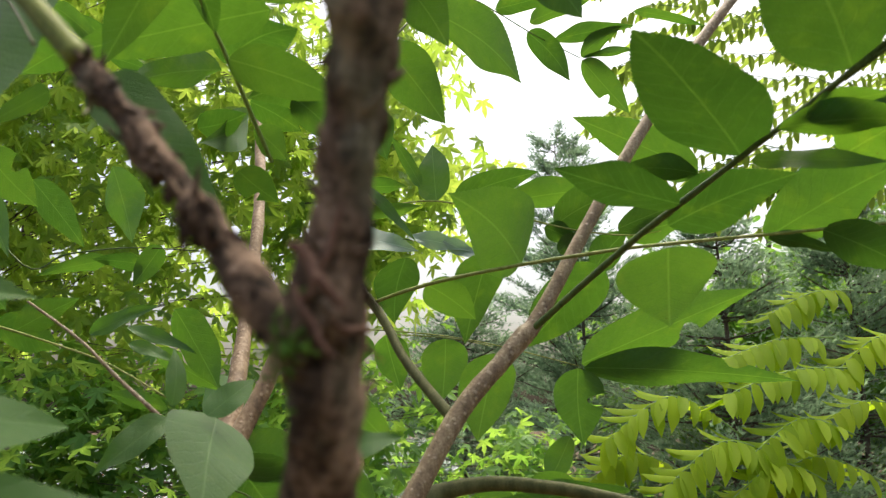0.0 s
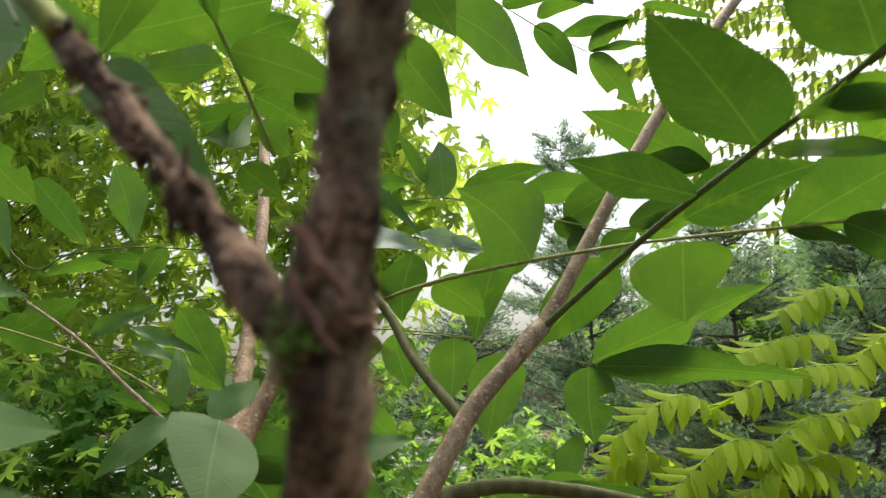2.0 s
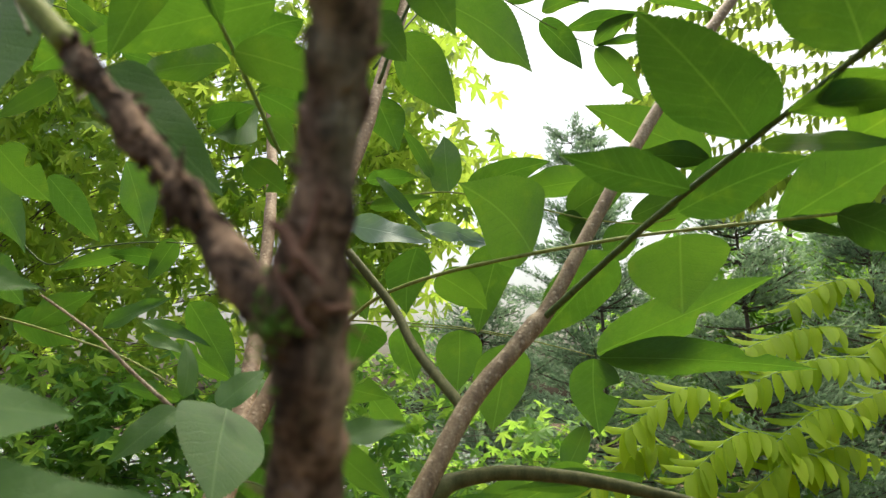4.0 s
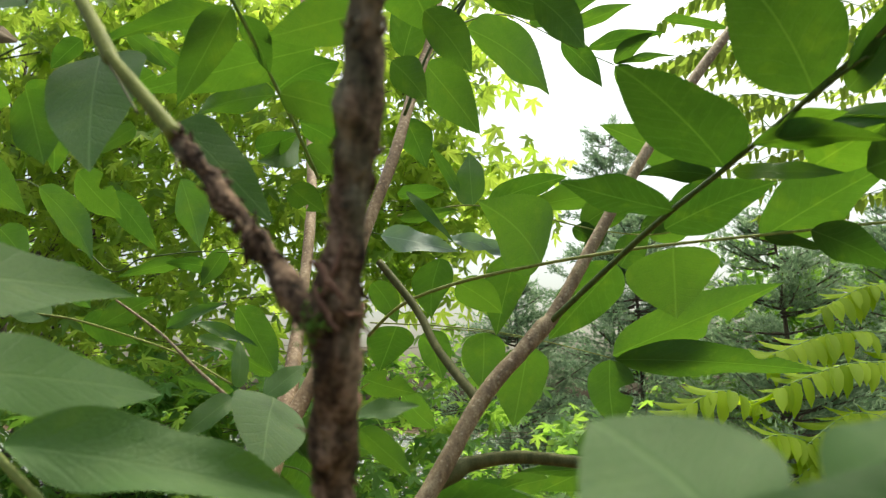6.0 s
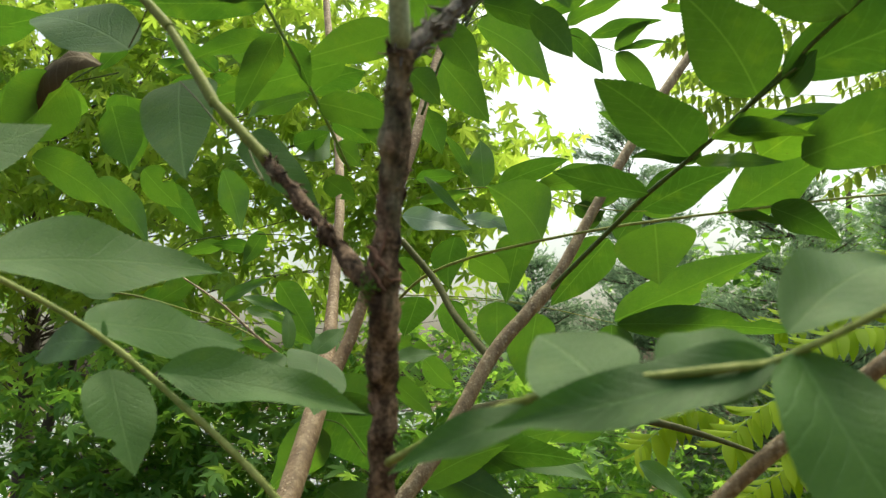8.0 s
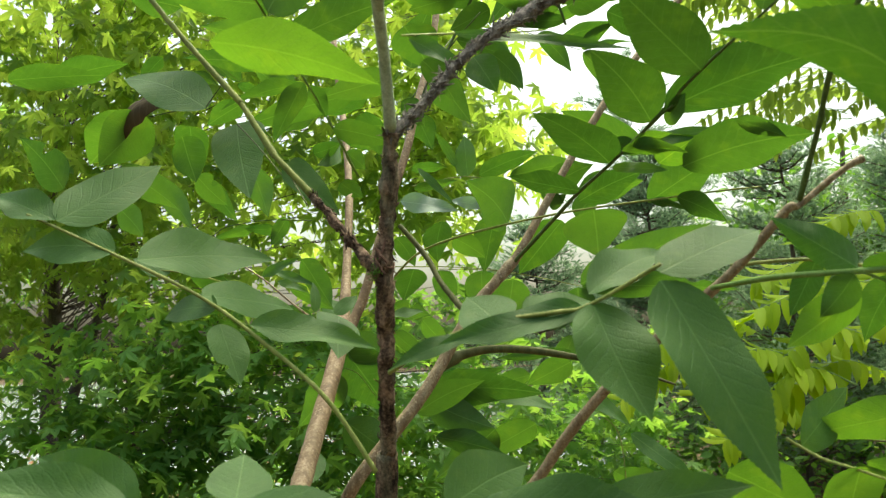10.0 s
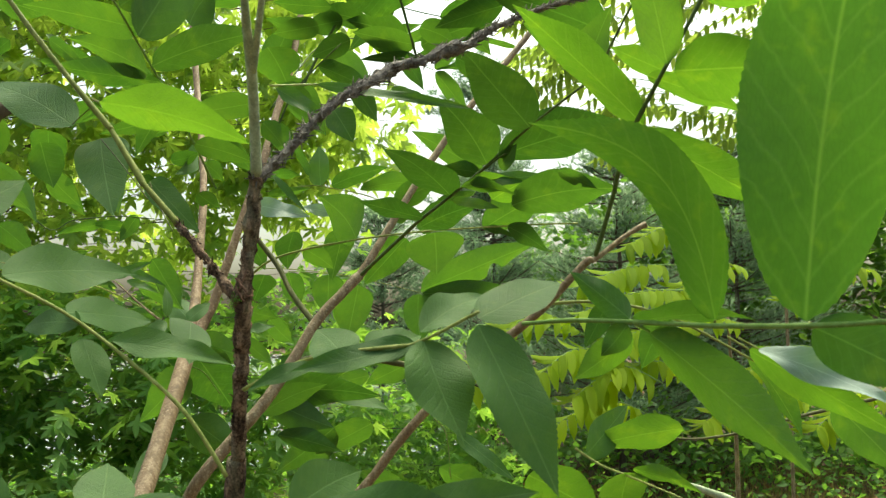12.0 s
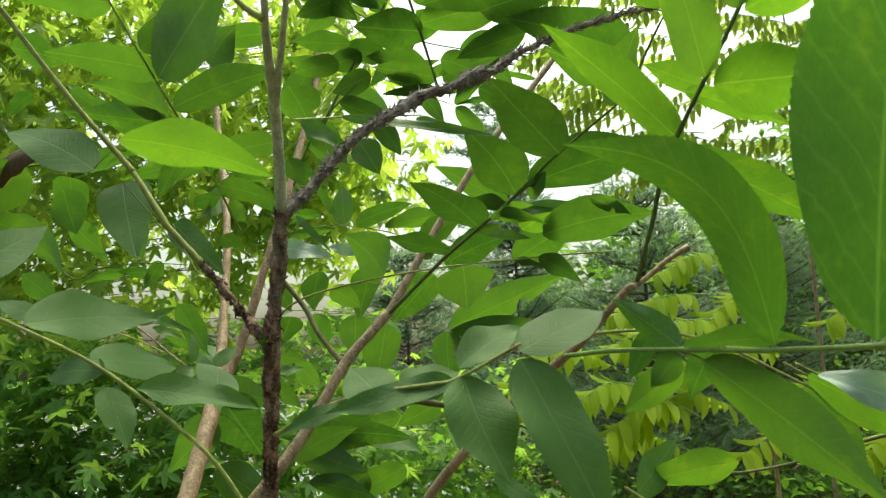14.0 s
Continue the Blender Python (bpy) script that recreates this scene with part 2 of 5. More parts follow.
def spline(points, radii, steps):
    """A Catmull-Rom line through the points, with its radii."""
    pts, out = [Vector(p) for p in points], []
    n = len(pts)
    for i in range(n - 1):
        a, b, c, d = pts[max(i - 1, 0)], pts[i], pts[i + 1], pts[min(i + 2, n - 1)]
        for k in range(steps):
            t = k / steps
            q = 0.5 * ((2 * b) + (c - a) * t + (2 * a - 5 * b + 4 * c - d) * t * t + (3 * b - a - 3 * c + d) * t ** 3)
            out.append((q, radii[i] + (radii[i + 1] - radii[i]) * t))
    out.append((pts[-1], radii[-1]))
    return out


def tube(points, radii, sides=8, steps=5, rough=0.0, freq=90.0, verts=None, faces=None):
    """Adds a tapering round tube along the points; rough pushes its skin in and out."""
    verts = [] if verts is None else verts
    faces = [] if faces is None else faces
    line, start = spline(points, radii, steps), len(verts)
    up = Vector((0.31, 0.87, 0.39))
    for i, (q, r) in enumerate(line):
        ahead = (line[min(i + 1, len(line) - 1)][0] - line[max(i - 1, 0)][0]).normalized()
        u = ahead.cross(up).normalized()
        w = ahead.cross(u)
        for k in range(sides):
            a = math.tau * k / sides
            way = u * math.cos(a) + w * math.sin(a)
            rr = r
            if rough:
                s = q + way * r
                ridge = Vector((s.x, s.y, s.z * 0.45)) * freq
                rr += rough * (0.6 * noise.noise(ridge) + 0.5 * noise.noise(ridge * 2.3) + 0.6 * noise.noise(s * freq * 1.7))
            verts.append(q + way * max(rr, r * 0.4))
    for i in range(len(line) - 1):
        for k in range(sides):
            a, b = start + i * sides + k, start + i * sides + (k + 1) % sides
            faces.append((a, b, b + sides, a + sides))
    faces.append(tuple(start + k for k in range(sides))[::-1])
    faces.append(tuple(start + (len(line) - 1) * sides + k for k in range(sides)))
    return verts, faces


def leaf_outline(v, p=0.62, q=1.12):
    """Half the width of a pointed oval leaf at v from its base (0) to its tip (1)."""
    v = min(max(v, 0.0), 1.0)
    top = p / (p + q)
    return 0.5 * v ** p * (1 - v) ** q / (top ** p * (1 - top) ** q)


def leaflet_mesh(name, seed, mat, teeth=30, arch=0.08, fold=0.16, bite=None, wave=0.02, sway=None, form=(0.62, 1.12)):
    """A leaflet 1 long (y) and 1 wide (x): serrated edge, folded at the midrib, arched and gently waved."""
    rng = random.Random(seed)
    rows = teeth * 2
    ph, lean = rng.uniform(0, 6.28), rng.uniform(-0.09, 0.09)
    lean = lean if sway is None else sway
    verts, faces, uvs = [], [], []

    def lift(x, v):
        return -arch * (v - 0.1) ** 2 * 2.2 + fold * abs(x) * (0.6 + 0.4 * v) + wave * math.sin(ph + 9 * v + 3 * x) * (2 * abs(x)) - 0.05 * x * x
    for i in range(rows + 1):
        v = 0.0 + i / rows
        h = max(leaf_outline(v, *form), 0.012)
        tooth = 0.0 if v < 0.12 or v > 0.97 else (0.007 if i % 2 else -0.004)
        bend = lean * math.sin(v * 3.1)
        for s in (-1, -0.5, 0, 0.5, 1):
            hh = h + (tooth + rng.uniform(-0.002, 0.002) if abs(s) == 1 and h > 0.05 else 0)
            if bite and s * bite[0] > 0:
                d = abs(v - bite[1]) / bite[2]
                if d < 1:
                    hh = min(hh, h * (bite[3] + (1 - bite[3]) * d ** 2))
            x = s * hh + bend
            uvs.append((x - bend, v))
            verts.append((x, v + (0.006 if abs(s) == 1 and i % 2 else 0), lift(x - bend, v)))
    for i in range(rows):
        for k in range(4):
            a = i * 5 + k
            faces.append((a, a + 1, a + 6, a + 5))
    return mesh_from(name, verts, faces, mat, True, uvs)


LEAVES = [leaflet_mesh("leaflet", 11 + i, leaf_green, 34 + 2 * (i % 3), 0.02 + 0.04 * (i % 4), 0.05 + 0.06 * (i % 3), None, 0.02 + 0.012 * (i % 3), None, ((0.56, 1.0), (0.62, 1.1), (0.72, 1.15))[i % 3]) for i in range(12)]
LIT = [leaflet_mesh("leaflet", 81 + i, leaf_lit, 36, 0.02 + 0.04 * i, 0.06 + 0.05 * i, None, 0.03, None, ((0.56, 1.0), (0.62, 1.1), (0.7, 1.1))[i]) for i in range(3)]
CHEWED = [leaflet_mesh("leaflet", 31, leaf_green, 36, 0.05, 0.1, (1, 0.42, 0.1, 0.35)),
          leaflet_mesh("leaflet", 32, leaf_green, 36, 0.06, 0.12, (-1, 0.6, 0.07, 0.25)),
          leaflet_mesh("leaflet", 33, leaf_green, 34, 0.04, 0.1, (1, 0.7, 0.06, 0.45))]

CURVED = [leaflet_mesh("leaflet", 41, leaf_ribbed, 40, 0.05, 0.08, None, 0.02, -0.85, (0.55, 1.05))]
OBOVATE = [leaflet_mesh("leaflet", 45, leaf_ribbed, 44, 0.03, 0.06, None, 0.02, 0.05, (0.6, 0.85))]
DELTA = [leaflet_mesh("leaflet", 61 + i, leaf_green, 34, 0.03, 0.05, None, 0.02, 0.02, (0.32, 0.95)) for i in range(2)]
GLARE = [leaflet_mesh("leaflet", 51 + i, leaf_glare, 26, 0.05, 0.1, None, 0.06) for i in range(2)]


def leaflet_matrix(base, tip, width, roll):
    """The pose of a leaflet from base to tip; roll 0 has its upper face as level as can be."""
    b, t = Vector(base), Vector(tip)
    y = (t - b)
    length = y.length
    y.normalize()
    h = y.cross(Vector((0, 0, 1))).normalized()
    v = h.cross(y)
    a = radians(roll)
    x = h * math.cos(a) + v * math.sin(a)
    z = x.cross(y)
    m = Matrix((x, y, z)).transposed().to_4x4()
    m.translation = b
    return m @ Matrix.Diagonal((width, length, length, 1))


tree = thing("young_tree", "young tree with scaly galled stem and serrated pinnate leaves", "tree")
leaf_count = 0


def compound_leaf(line, r0, r1, leaflets, mat, meshes=None):
    """One pinnate leaf of the young tree: a rachis and its leaflets, each from base to tip."""
    global leaf_count
    n = len(line)
    verts, faces = tube(line, [r0 + (r1 - r0) * i / max(n - 1, 1) for i in range(n)], 7, 6, r1 * 0.25, 160)
    rachis = part("compound_leaf", mesh_from("rachis", verts, faces, mat), tree)
    for base, tip, width, roll in leaflets:
        leaf_count += 1
        pick = CHEWED[leaf_count % 3] if leaf_count % 17 == 5 else LEAVES[(leaf_count * 5) % len(LEAVES)]
        if meshes:
            pick = meshes[leaf_count % len(meshes)]
        part("leaflet", pick, rachis, "", leaflet_matrix(base, tip, width, roll))
    return rachis


def branch_part(name, points, radii, mat, rough=0.0, label=""):
    sides = 20 if rough > 0.001 else 12
    gaps = sum((Vector(b) - Vector(a)).length for a, b in zip(points, points[1:])) / (len(points) - 1)
    steps = max(3, min(24, round(gaps / (0.0022 if rough > 0.0015 else 0.008))))
    verts, faces = tube(points, radii, sides, steps, rough, 70 if rough > 0.0015 else 60)
    if rough > 0.0015:
        bark_flakes(verts, faces, points, radii, rough, 1.5 if mat == bark_gall else 1.0)
    return part(name, mesh_from(name, verts, faces, mat), tree, label)


def bark_flakes(verts, faces, points, radii, rough, shag=1.0):
    """Curled shreds and knobs of bark standing off the stem."""
    rng = random.Random(len(verts))
    line = spline(points, radii, 9)
    for q, r in line:
        i = line.index((q, r))
        ahead = (line[min(i + 1, len(line) - 1)][0] - line[max(i - 1, 0)][0]).normalized()
        u = ahead.cross(Vector((0.3, 0.2, 0.9))).normalized()
        w = ahead.cross(u)
        gap = (line[min(i + 1, len(line) - 1)][0] - q).length
        for k in range(max(1, min(4, round(gap / 0.0015))) * (2 if shag > 1 else 1)):
            a = rng.uniform(0, math.tau)
            out = u * math.cos(a) + w * math.sin(a)
            along = (ahead * rng.choice((1, 1, -1)) + out.cross(ahead) * rng.gauss(0, 0.7)).normalized()
            s = q + out * r * 0.9 + ahead * rng.uniform(-0.004, 0.004) * shag
            ln, fat = rng.uniform(0.5, 1.7) * 0.0036 * shag, rng.uniform(0.4, 0.9) * 0.0011
            lift = rng.uniform(0.1, 0.9)
            tube([s, s + along * ln * 0.5 + out * ln * 0.25, s + along * ln + out * ln * lift], [fat * 1.5, fat, fat * 0.25], 5, 2, 0, 1, verts, faces)


# stems on down to the root
branch_part("stem", [(-0.032, 0.201, 1.374), (-0.05, 0.26, 1.1), (-0.09, 0.36, 0.6), (-0.12, 0.42, -0.05)], [0.0085, 0.011, 0.016, 0.024], bark_scaly, 0.0012)


# a dry curled leaf hanging over a green one
def curled_leaf():
    verts, faces, n, k = [], [], 14, 6
    for i in range(n + 1):
        v = i / n
        half = leaf_outline(v) * 0.5
        for j in range(-k, k + 1):
            a = j / k * 1.5 * (0.5 + 0.5 * v)
            r = half / 1.2 + 0.02
            c = 0.03 * noise.noise(Vector((j * 0.7, v * 7, 1)))
            verts.append((r * math.sin(a) + c, v, r * math.cos(a) - 0.35 * v * v + c))
    w = 2 * k + 1
    for i in range(n):
        for j in range(2 * k):
            q = i * w + j
            faces.append((q, q + 1, q + w + 1, q + w))
    return mesh_from("dry_leaf", verts, faces, dead_leaf, True, [(v[0], v[1]) for v in verts])


dry = part("dry_leaf", curled_leaf(), tree, "dry brown curled leaf")
branch_part("branch", [(-0.183, 0.580, 1.196), (-0.17, 0.55, 0.8), (-0.12, 0.48, 0.3), (-0.12, 0.44, -0.05)], [0.0100, 0.012, 0.015, 0.018], bark_brown, 0.0006)
branch_part("branch", [(-0.172, 0.320, 1.240), (-0.17, 0.36, 0.8), (-0.15, 0.42, 0.3), (-0.13, 0.43, -0.05)], [0.0125, 0.015, 0.018, 0.020], bark_tan, 0.0008)
branch_part("branch", [(0.056, 0.280, 1.310), (0.04, 0.30, 1.1), (-0.04, 0.34, 0.8), (-0.09, 0.37, 0.6)], [0.0046, 0.006, 0.008, 0.009], bark_brown, 0.0005)

# reddish shreds of bark curling round the stem at the fork
rng = random.Random(23)
for k in range(10):
    z = 1.484 + k * 0.0052 + rng.uniform(-0.002, 0.002)
    c = Vector((-0.0232 + (z - 1.477) * 0.07, 0.163 - (z - 1.477) * 0.42, z))
    a0, turn, rise = rng.uniform(math.pi * 0.9, math.pi * 1.7), rng.uniform(1.0, 2.4), rng.gauss(0, 0.004)
    pts = []
    for i in range(6):
        a = a0 + turn * i / 5
        r = 0.0063 + (0.0016 if i in (0, 5) else 0.0) * rng.uniform(0.3, 1.6)
        pts.append(c + Vector((r * math.cos(a), r * math.sin(a), rise * i / 2 + rng.gauss(0, 0.0005))))
    fat = rng.uniform(0.0006, 0.0012)
    v, fc = tube(pts, [fat * 0.6, fat, fat, fat * 0.9, fat * 0.8, fat * 0.3], 8, 4, 0.0004, 320)
    part("bark_shred", mesh_from("bark_shred", v, fc, bark_curl), tree, "reddish curl of peeling bark")

# a pad of moss in the fork
rng = random.Random(31)
v, fc = [], []
for k in range(160):
    q = Vector((-0.0265 + rng.gauss(0, 0.0022), 0.1445 + rng.gauss(0, 0.0022), 1.513 + rng.gauss(0, 0.0030)))
    way = Vector((rng.gauss(-0.3, 0.6), rng.gauss(-0.5, 0.6), rng.gauss(0.5, 0.6))).normalized() * rng.uniform(0.0010, 0.0024)
    tube([q, q + way * 0.5, q + way], [0.0006, 0.0005, 0.0001], 4, 1, 0, 1, v, fc)
tagged(part("moss", mesh_from("moss", v, fc, moss_green), tree, "small green pad of moss in the fork"), kind="stuff")
branch_part("stem", [(-0.031, 0.200, 1.374), (-0.026, 0.175, 1.443), (-0.025, 0.170, 1.460), (-0.024, 0.163, 1.477), (-0.023, 0.157, 1.491), (-0.021, 0.148, 1.514), (-0.020, 0.145, 1.538), (-0.016, 0.140, 1.561), (-0.015, 0.136, 1.575), (-0.013, 0.133, 1.589), (-0.010, 0.125, 1.614)], [0.0069, 0.0065, 0.0058, 0.0065, 0.0069, 0.0071, 0.0055, 0.0059, 0.0064, 0.0052, 0.0057], bark_scaly, 0.003, "dark scaly stem with peeling ridges")
branch_part("branch", [(-0.010, 0.125, 1.614), (-0.009, 0.100, 1.654), (-0.008, 0.070, 1.687), (-0.008, 0.035, 1.716), (-0.006, 0.010, 1.745), (-0.003, 0.000, 1.753), (0.002, -0.005, 1.758), (0.012, -0.010, 1.766)], [0.0047, 0.0041, 0.0042, 0.0032, 0.0024, 0.0022, 0.0018, 0.0016], bark_grey, 0.0004, "")
branch_part("twig", [(-0.007, 0.070, 1.685), (0.004, 0.030, 1.723), (0.013, 0.000, 1.762), (0.022, -0.030, 1.789)], [0.0031, 0.0023, 0.0020, 0.0017], bark_grey, 0.0003, "")
branch_part("twig", [(-0.008, 0.020, 1.729), (-0.025, 0.020, 1.742), (-0.050, 0.020, 1.774), (-0.082, 0.020, 1.813)], [0.0029, 0.0023, 0.0021, 0.0019], rachis_pale, 0.0003, "")
branch_part("branch", [(-0.010, 0.125, 1.612), (0.013, 0.140, 1.639), (0.040, 0.155, 1.676), (0.070, 0.165, 1.703), (0.093, 0.180, 1.721), (0.112, 0.185, 1.734), (0.134, 0.190, 1.741), (0.148, 0.195, 1.750), (0.165, 0.200, 1.758), (0.176, 0.200, 1.761), (0.198, 0.210, 1.780), (0.246, 0.220, 1.806), (0.297, 0.230, 1.827), (0.352, 0.240, 1.844)], [0.0040, 0.0039, 0.0038, 0.0039, 0.0058, 0.0051, 0.0032, 0.0060, 0.0077, 0.0039, 0.0031, 0.0023, 0.0018, 0.0012], bark_gall, 0.0018, "knotty scaly side branch with galls")
branch_part("branch", [(-0.023, 0.146, 1.509), (-0.034, 0.150, 1.522), (-0.043, 0.155, 1.533), (-0.050, 0.157, 1.541), (-0.056, 0.160, 1.549), (-0.063, 0.163, 1.557), (-0.071, 0.166, 1.566), (-0.078, 0.169, 1.574), (-0.085, 0.172, 1.582)], [0.0042, 0.0043, 0.0030, 0.0043, 0.0027, 0.0042, 0.0027, 0.0037, 0.0025], bark_scaly, 0.0021, "knotty scaly base of side shoot")
branch_part("shoot", [(-0.083, 0.171, 1.580), (-0.116, 0.185, 1.616), (-0.120, 0.188, 1.621), (-0.155, 0.210, 1.672), (-0.159, 0.212, 1.677), (-0.217, 0.240, 1.743), (-0.281, 0.270, 1.821), (-0.360, 0.300, 1.925)], [0.0029, 0.0026, 0.0031, 0.0025, 0.0030, 0.0025, 0.0025, 0.0025], bark_shoot, 0.0004, "olive green young shoot")
branch_part("branch", [(-0.183, 0.580, 1.194), (-0.150, 0.540, 1.262), (-0.122, 0.522, 1.309), (-0.045, 0.556, 1.406), (0.010, 0.599, 1.501), (0.045, 0.618, 1.543), (0.063, 0.628, 1.564), (0.080, 0.636, 1.586), (0.144, 0.672, 1.698), (0.222, 0.710, 1.821), (0.316, 0.753, 1.949), (0.430, 0.800, 2.100)], [0.0087, 0.0085, 0.0080, 0.0078, 0.0074, 0.0068, 0.0080, 0.0062, 0.0056, 0.0055, 0.0052, 0.0050], bark_brown, 0.0005, "smooth brown branch")
branch_part("twig", [(0.008, 0.602, 1.500), (-0.030, 0.650, 1.547), (-0.054, 0.680, 1.589), (-0.094, 0.700, 1.639)], [0.0046, 0.0040, 0.0039, 0.0037], bark_olive, 0.0003, "")
branch_part("twig", [(-0.027, 0.572, 1.434), (-0.012, 0.588, 1.444), (0.003, 0.598, 1.450), (0.036, 0.600, 1.455), (0.077, 0.590, 1.453), (0.121, 0.580, 1.446), (0.190, 0.570, 1.430), (0.260, 0.560, 1.405)], [0.0060, 0.0088, 0.0062, 0.0054, 0.0049, 0.0045, 0.0032, 0.0012], bark_olive, 0.0003, "")
branch_part("branch", [(-0.172, 0.320, 1.238), (-0.173, 0.420, 1.295), (-0.174, 0.500, 1.349), (-0.171, 0.620, 1.452), (-0.173, 0.670, 1.505), (-0.183, 0.740, 1.587), (-0.195, 0.820, 1.708), (-0.217, 0.900, 1.824), (-0.245, 0.980, 1.941), (-0.261, 1.020, 2.026), (-0.284, 1.080, 2.146)], [0.0115, 0.0117, 0.0113, 0.0112, 0.0088, 0.0067, 0.0062, 0.0061, 0.0059, 0.0061, 0.0058], bark_tan, 0.0008, "")
branch_part("branch", [(-0.170, 0.620, 1.456), (-0.145, 0.660, 1.526), (-0.128, 0.680, 1.591), (-0.107, 0.710, 1.682), (-0.086, 0.750, 1.772), (-0.075, 0.790, 1.849), (-0.066, 0.820, 1.902), (-0.056, 0.850, 1.962), (-0.045, 0.900, 2.081)], [0.0088, 0.0071, 0.0064, 0.0061, 0.0064, 0.0061, 0.0063, 0.0060, 0.0057], bark_tan, 0.0007, "")
branch_part("branch", [(0.056, 0.280, 1.308), (0.087, 0.272, 1.341), (0.112, 0.262, 1.376), (0.151, 0.245, 1.421), (0.201, 0.215, 1.469), (0.243, 0.185, 1.507), (0.277, 0.160, 1.547), (0.287, 0.160, 1.551), (0.317, 0.155, 1.574), (0.332, 0.155, 1.582)], [0.0046, 0.0047, 0.0046, 0.0044, 0.0047, 0.0037, 0.0035, 0.0025, 0.0023, 0.0033], bark_brown, 0.0005, "")
leaf_s = compound_leaf([(-0.123, 0.222, 1.610), (-0.164, 0.280, 1.653), (-0.209, 0.345, 1.697)], 0.0006, 0.0005, [
    ((-0.209, 0.345, 1.697), (-0.171, 0.270, 1.606), 0.058, -28),
    ((-0.221, 0.420, 1.680), (-0.243, 0.400, 1.653), 0.015, -53),
    ((-0.310, 0.460, 1.734), (-0.327, 0.510, 1.678), 0.044, -18)], bark_olive, DELTA)
leaf_s_low = compound_leaf([(-0.093, 0.195, 1.577), (-0.130, 0.280, 1.618), (-0.151, 0.330, 1.647)], 0.0006, 0.0005, [
    ((-0.151, 0.330, 1.648), (-0.101, 0.355, 1.597), 0.036, -75),
    ((-0.179, 0.400, 1.667), (-0.160, 0.420, 1.652), 0.016, 30)], bark_olive, DELTA)
leaf_s_top = compound_leaf([(-0.180, 0.235, 1.703), (-0.199, 0.260, 1.700), (-0.216, 0.280, 1.695)], 0.0006, 0.0005, [
    ((-0.215, 0.280, 1.694), (-0.336, 0.330, 1.772), 0.054, 49),
    ((-0.302, 0.420, 1.709), (-0.286, 0.440, 1.662), 0.049, 27)], bark_olive)
leaf_m_far = compound_leaf([(-0.560, 1.000, 2.053), (-0.498, 1.000, 2.028), (-0.443, 1.000, 1.982)], 0.001, 0.0007, [
    ((-0.536, 1.000, 2.059), (-0.474, 1.000, 2.008), 0.018, -63),
    ((-0.523, 0.980, 2.042), (-0.450, 0.980, 1.987), 0.035, 52),
    ((-0.537, 0.980, 1.999), (-0.475, 0.980, 1.979), 0.025, 42),
    ((-0.443, 1.000, 1.987), (-0.490, 1.000, 2.042), 0.029, -60),
    ((-0.451, 1.000, 1.978), (-0.391, 1.000, 1.959), 0.025, 41),
    ((-0.602, 1.000, 2.045), (-0.650, 1.000, 2.001), 0.040, -20)], rachis_dark)
leaf_m = compound_leaf([(-0.123, 0.548, 1.681), (-0.138, 0.470, 1.726), (-0.156, 0.394, 1.770), (-0.176, 0.318, 1.813), (-0.195, 0.242, 1.857), (-0.214, 0.167, 1.901)], 0.0015, 0.0010, [
    ((-0.197, 0.660, 1.803), (-0.245, 0.530, 1.746), 0.035, -51),
    ((-0.178, 0.600, 1.782), (-0.106, 0.540, 1.800), 0.051, 12),
    ((-0.150, 0.420, 1.761), (-0.138, 0.450, 1.730), 0.022, 4),
    ((-0.299, 0.660, 1.879), (-0.243, 0.660, 1.832), 0.028, 51),
    ((-0.273, 0.660, 1.890), (-0.223, 0.660, 1.830), 0.029, 56),
    ((-0.155, 0.410, 1.758), (-0.253, 0.420, 1.754), 0.019, -27),
    ((-0.181, 0.700, 1.773), (-0.179, 0.575, 1.705), 0.034, 89),
    ((-0.167, 0.650, 1.769), (-0.119, 0.650, 1.744), 0.032, 45),
    ((-0.146, 0.545, 1.673), (-0.121, 0.570, 1.659), 0.029, 31),
    ((-0.195, 0.250, 1.856), (-0.318, 0.300, 1.907), 0.045, -45),
    ((-0.164, 0.310, 1.801), (-0.102, 0.360, 1.962), 0.073, 70),
    ((-0.370, 0.420, 1.884), (-0.300, 0.420, 1.869), 0.044, 41),
    ((-0.159, 0.350, 1.782), (-0.057, 0.400, 1.854), 0.048, 49),
    ((-0.136, 0.420, 1.859), (-0.120, 0.440, 1.914), 0.055, 86),
    ((-0.154, 0.370, 1.770), (-0.299, 0.420, 1.806), 0.034, -47),
    ((-0.056, 0.420, 1.763), (-0.138, 0.440, 1.757), 0.041, -40),
    ((-0.165, 0.320, 1.813), (-0.287, 0.360, 1.861), 0.043, -49),
    ((-0.166, 0.360, 1.776), (-0.249, 0.400, 1.834), 0.043, -63),
    ((-0.181, 0.300, 1.829), (-0.142, 0.340, 1.900), 0.037, 68),
    ((-0.136, 0.470, 1.723), (-0.069, 0.500, 1.712), 0.034, 44),
    ((-0.152, 0.400, 1.757), (-0.200, 0.430, 1.705), 0.032, -14)], rachis_green)
# sky glare on the leaf below, built as a pale leaflet over it
leaf_h_glare = compound_leaf([(0.389, 0.100, 1.480), (0.406, 0.100, 1.471)], 0.001, 0.0008, [
    ((0.405, 0.100, 1.471), (0.482, 0.020, 1.430), 0.024, -49)], rachis_pale, GLARE)
leaf_h_under = compound_leaf([(0.389, 0.120, 1.481), (0.408, 0.120, 1.470)], 0.001, 0.0008, [
    ((0.407, 0.120, 1.470), (0.486, 0.030, 1.406), 0.035, 70)], rachis_pale, LIT)
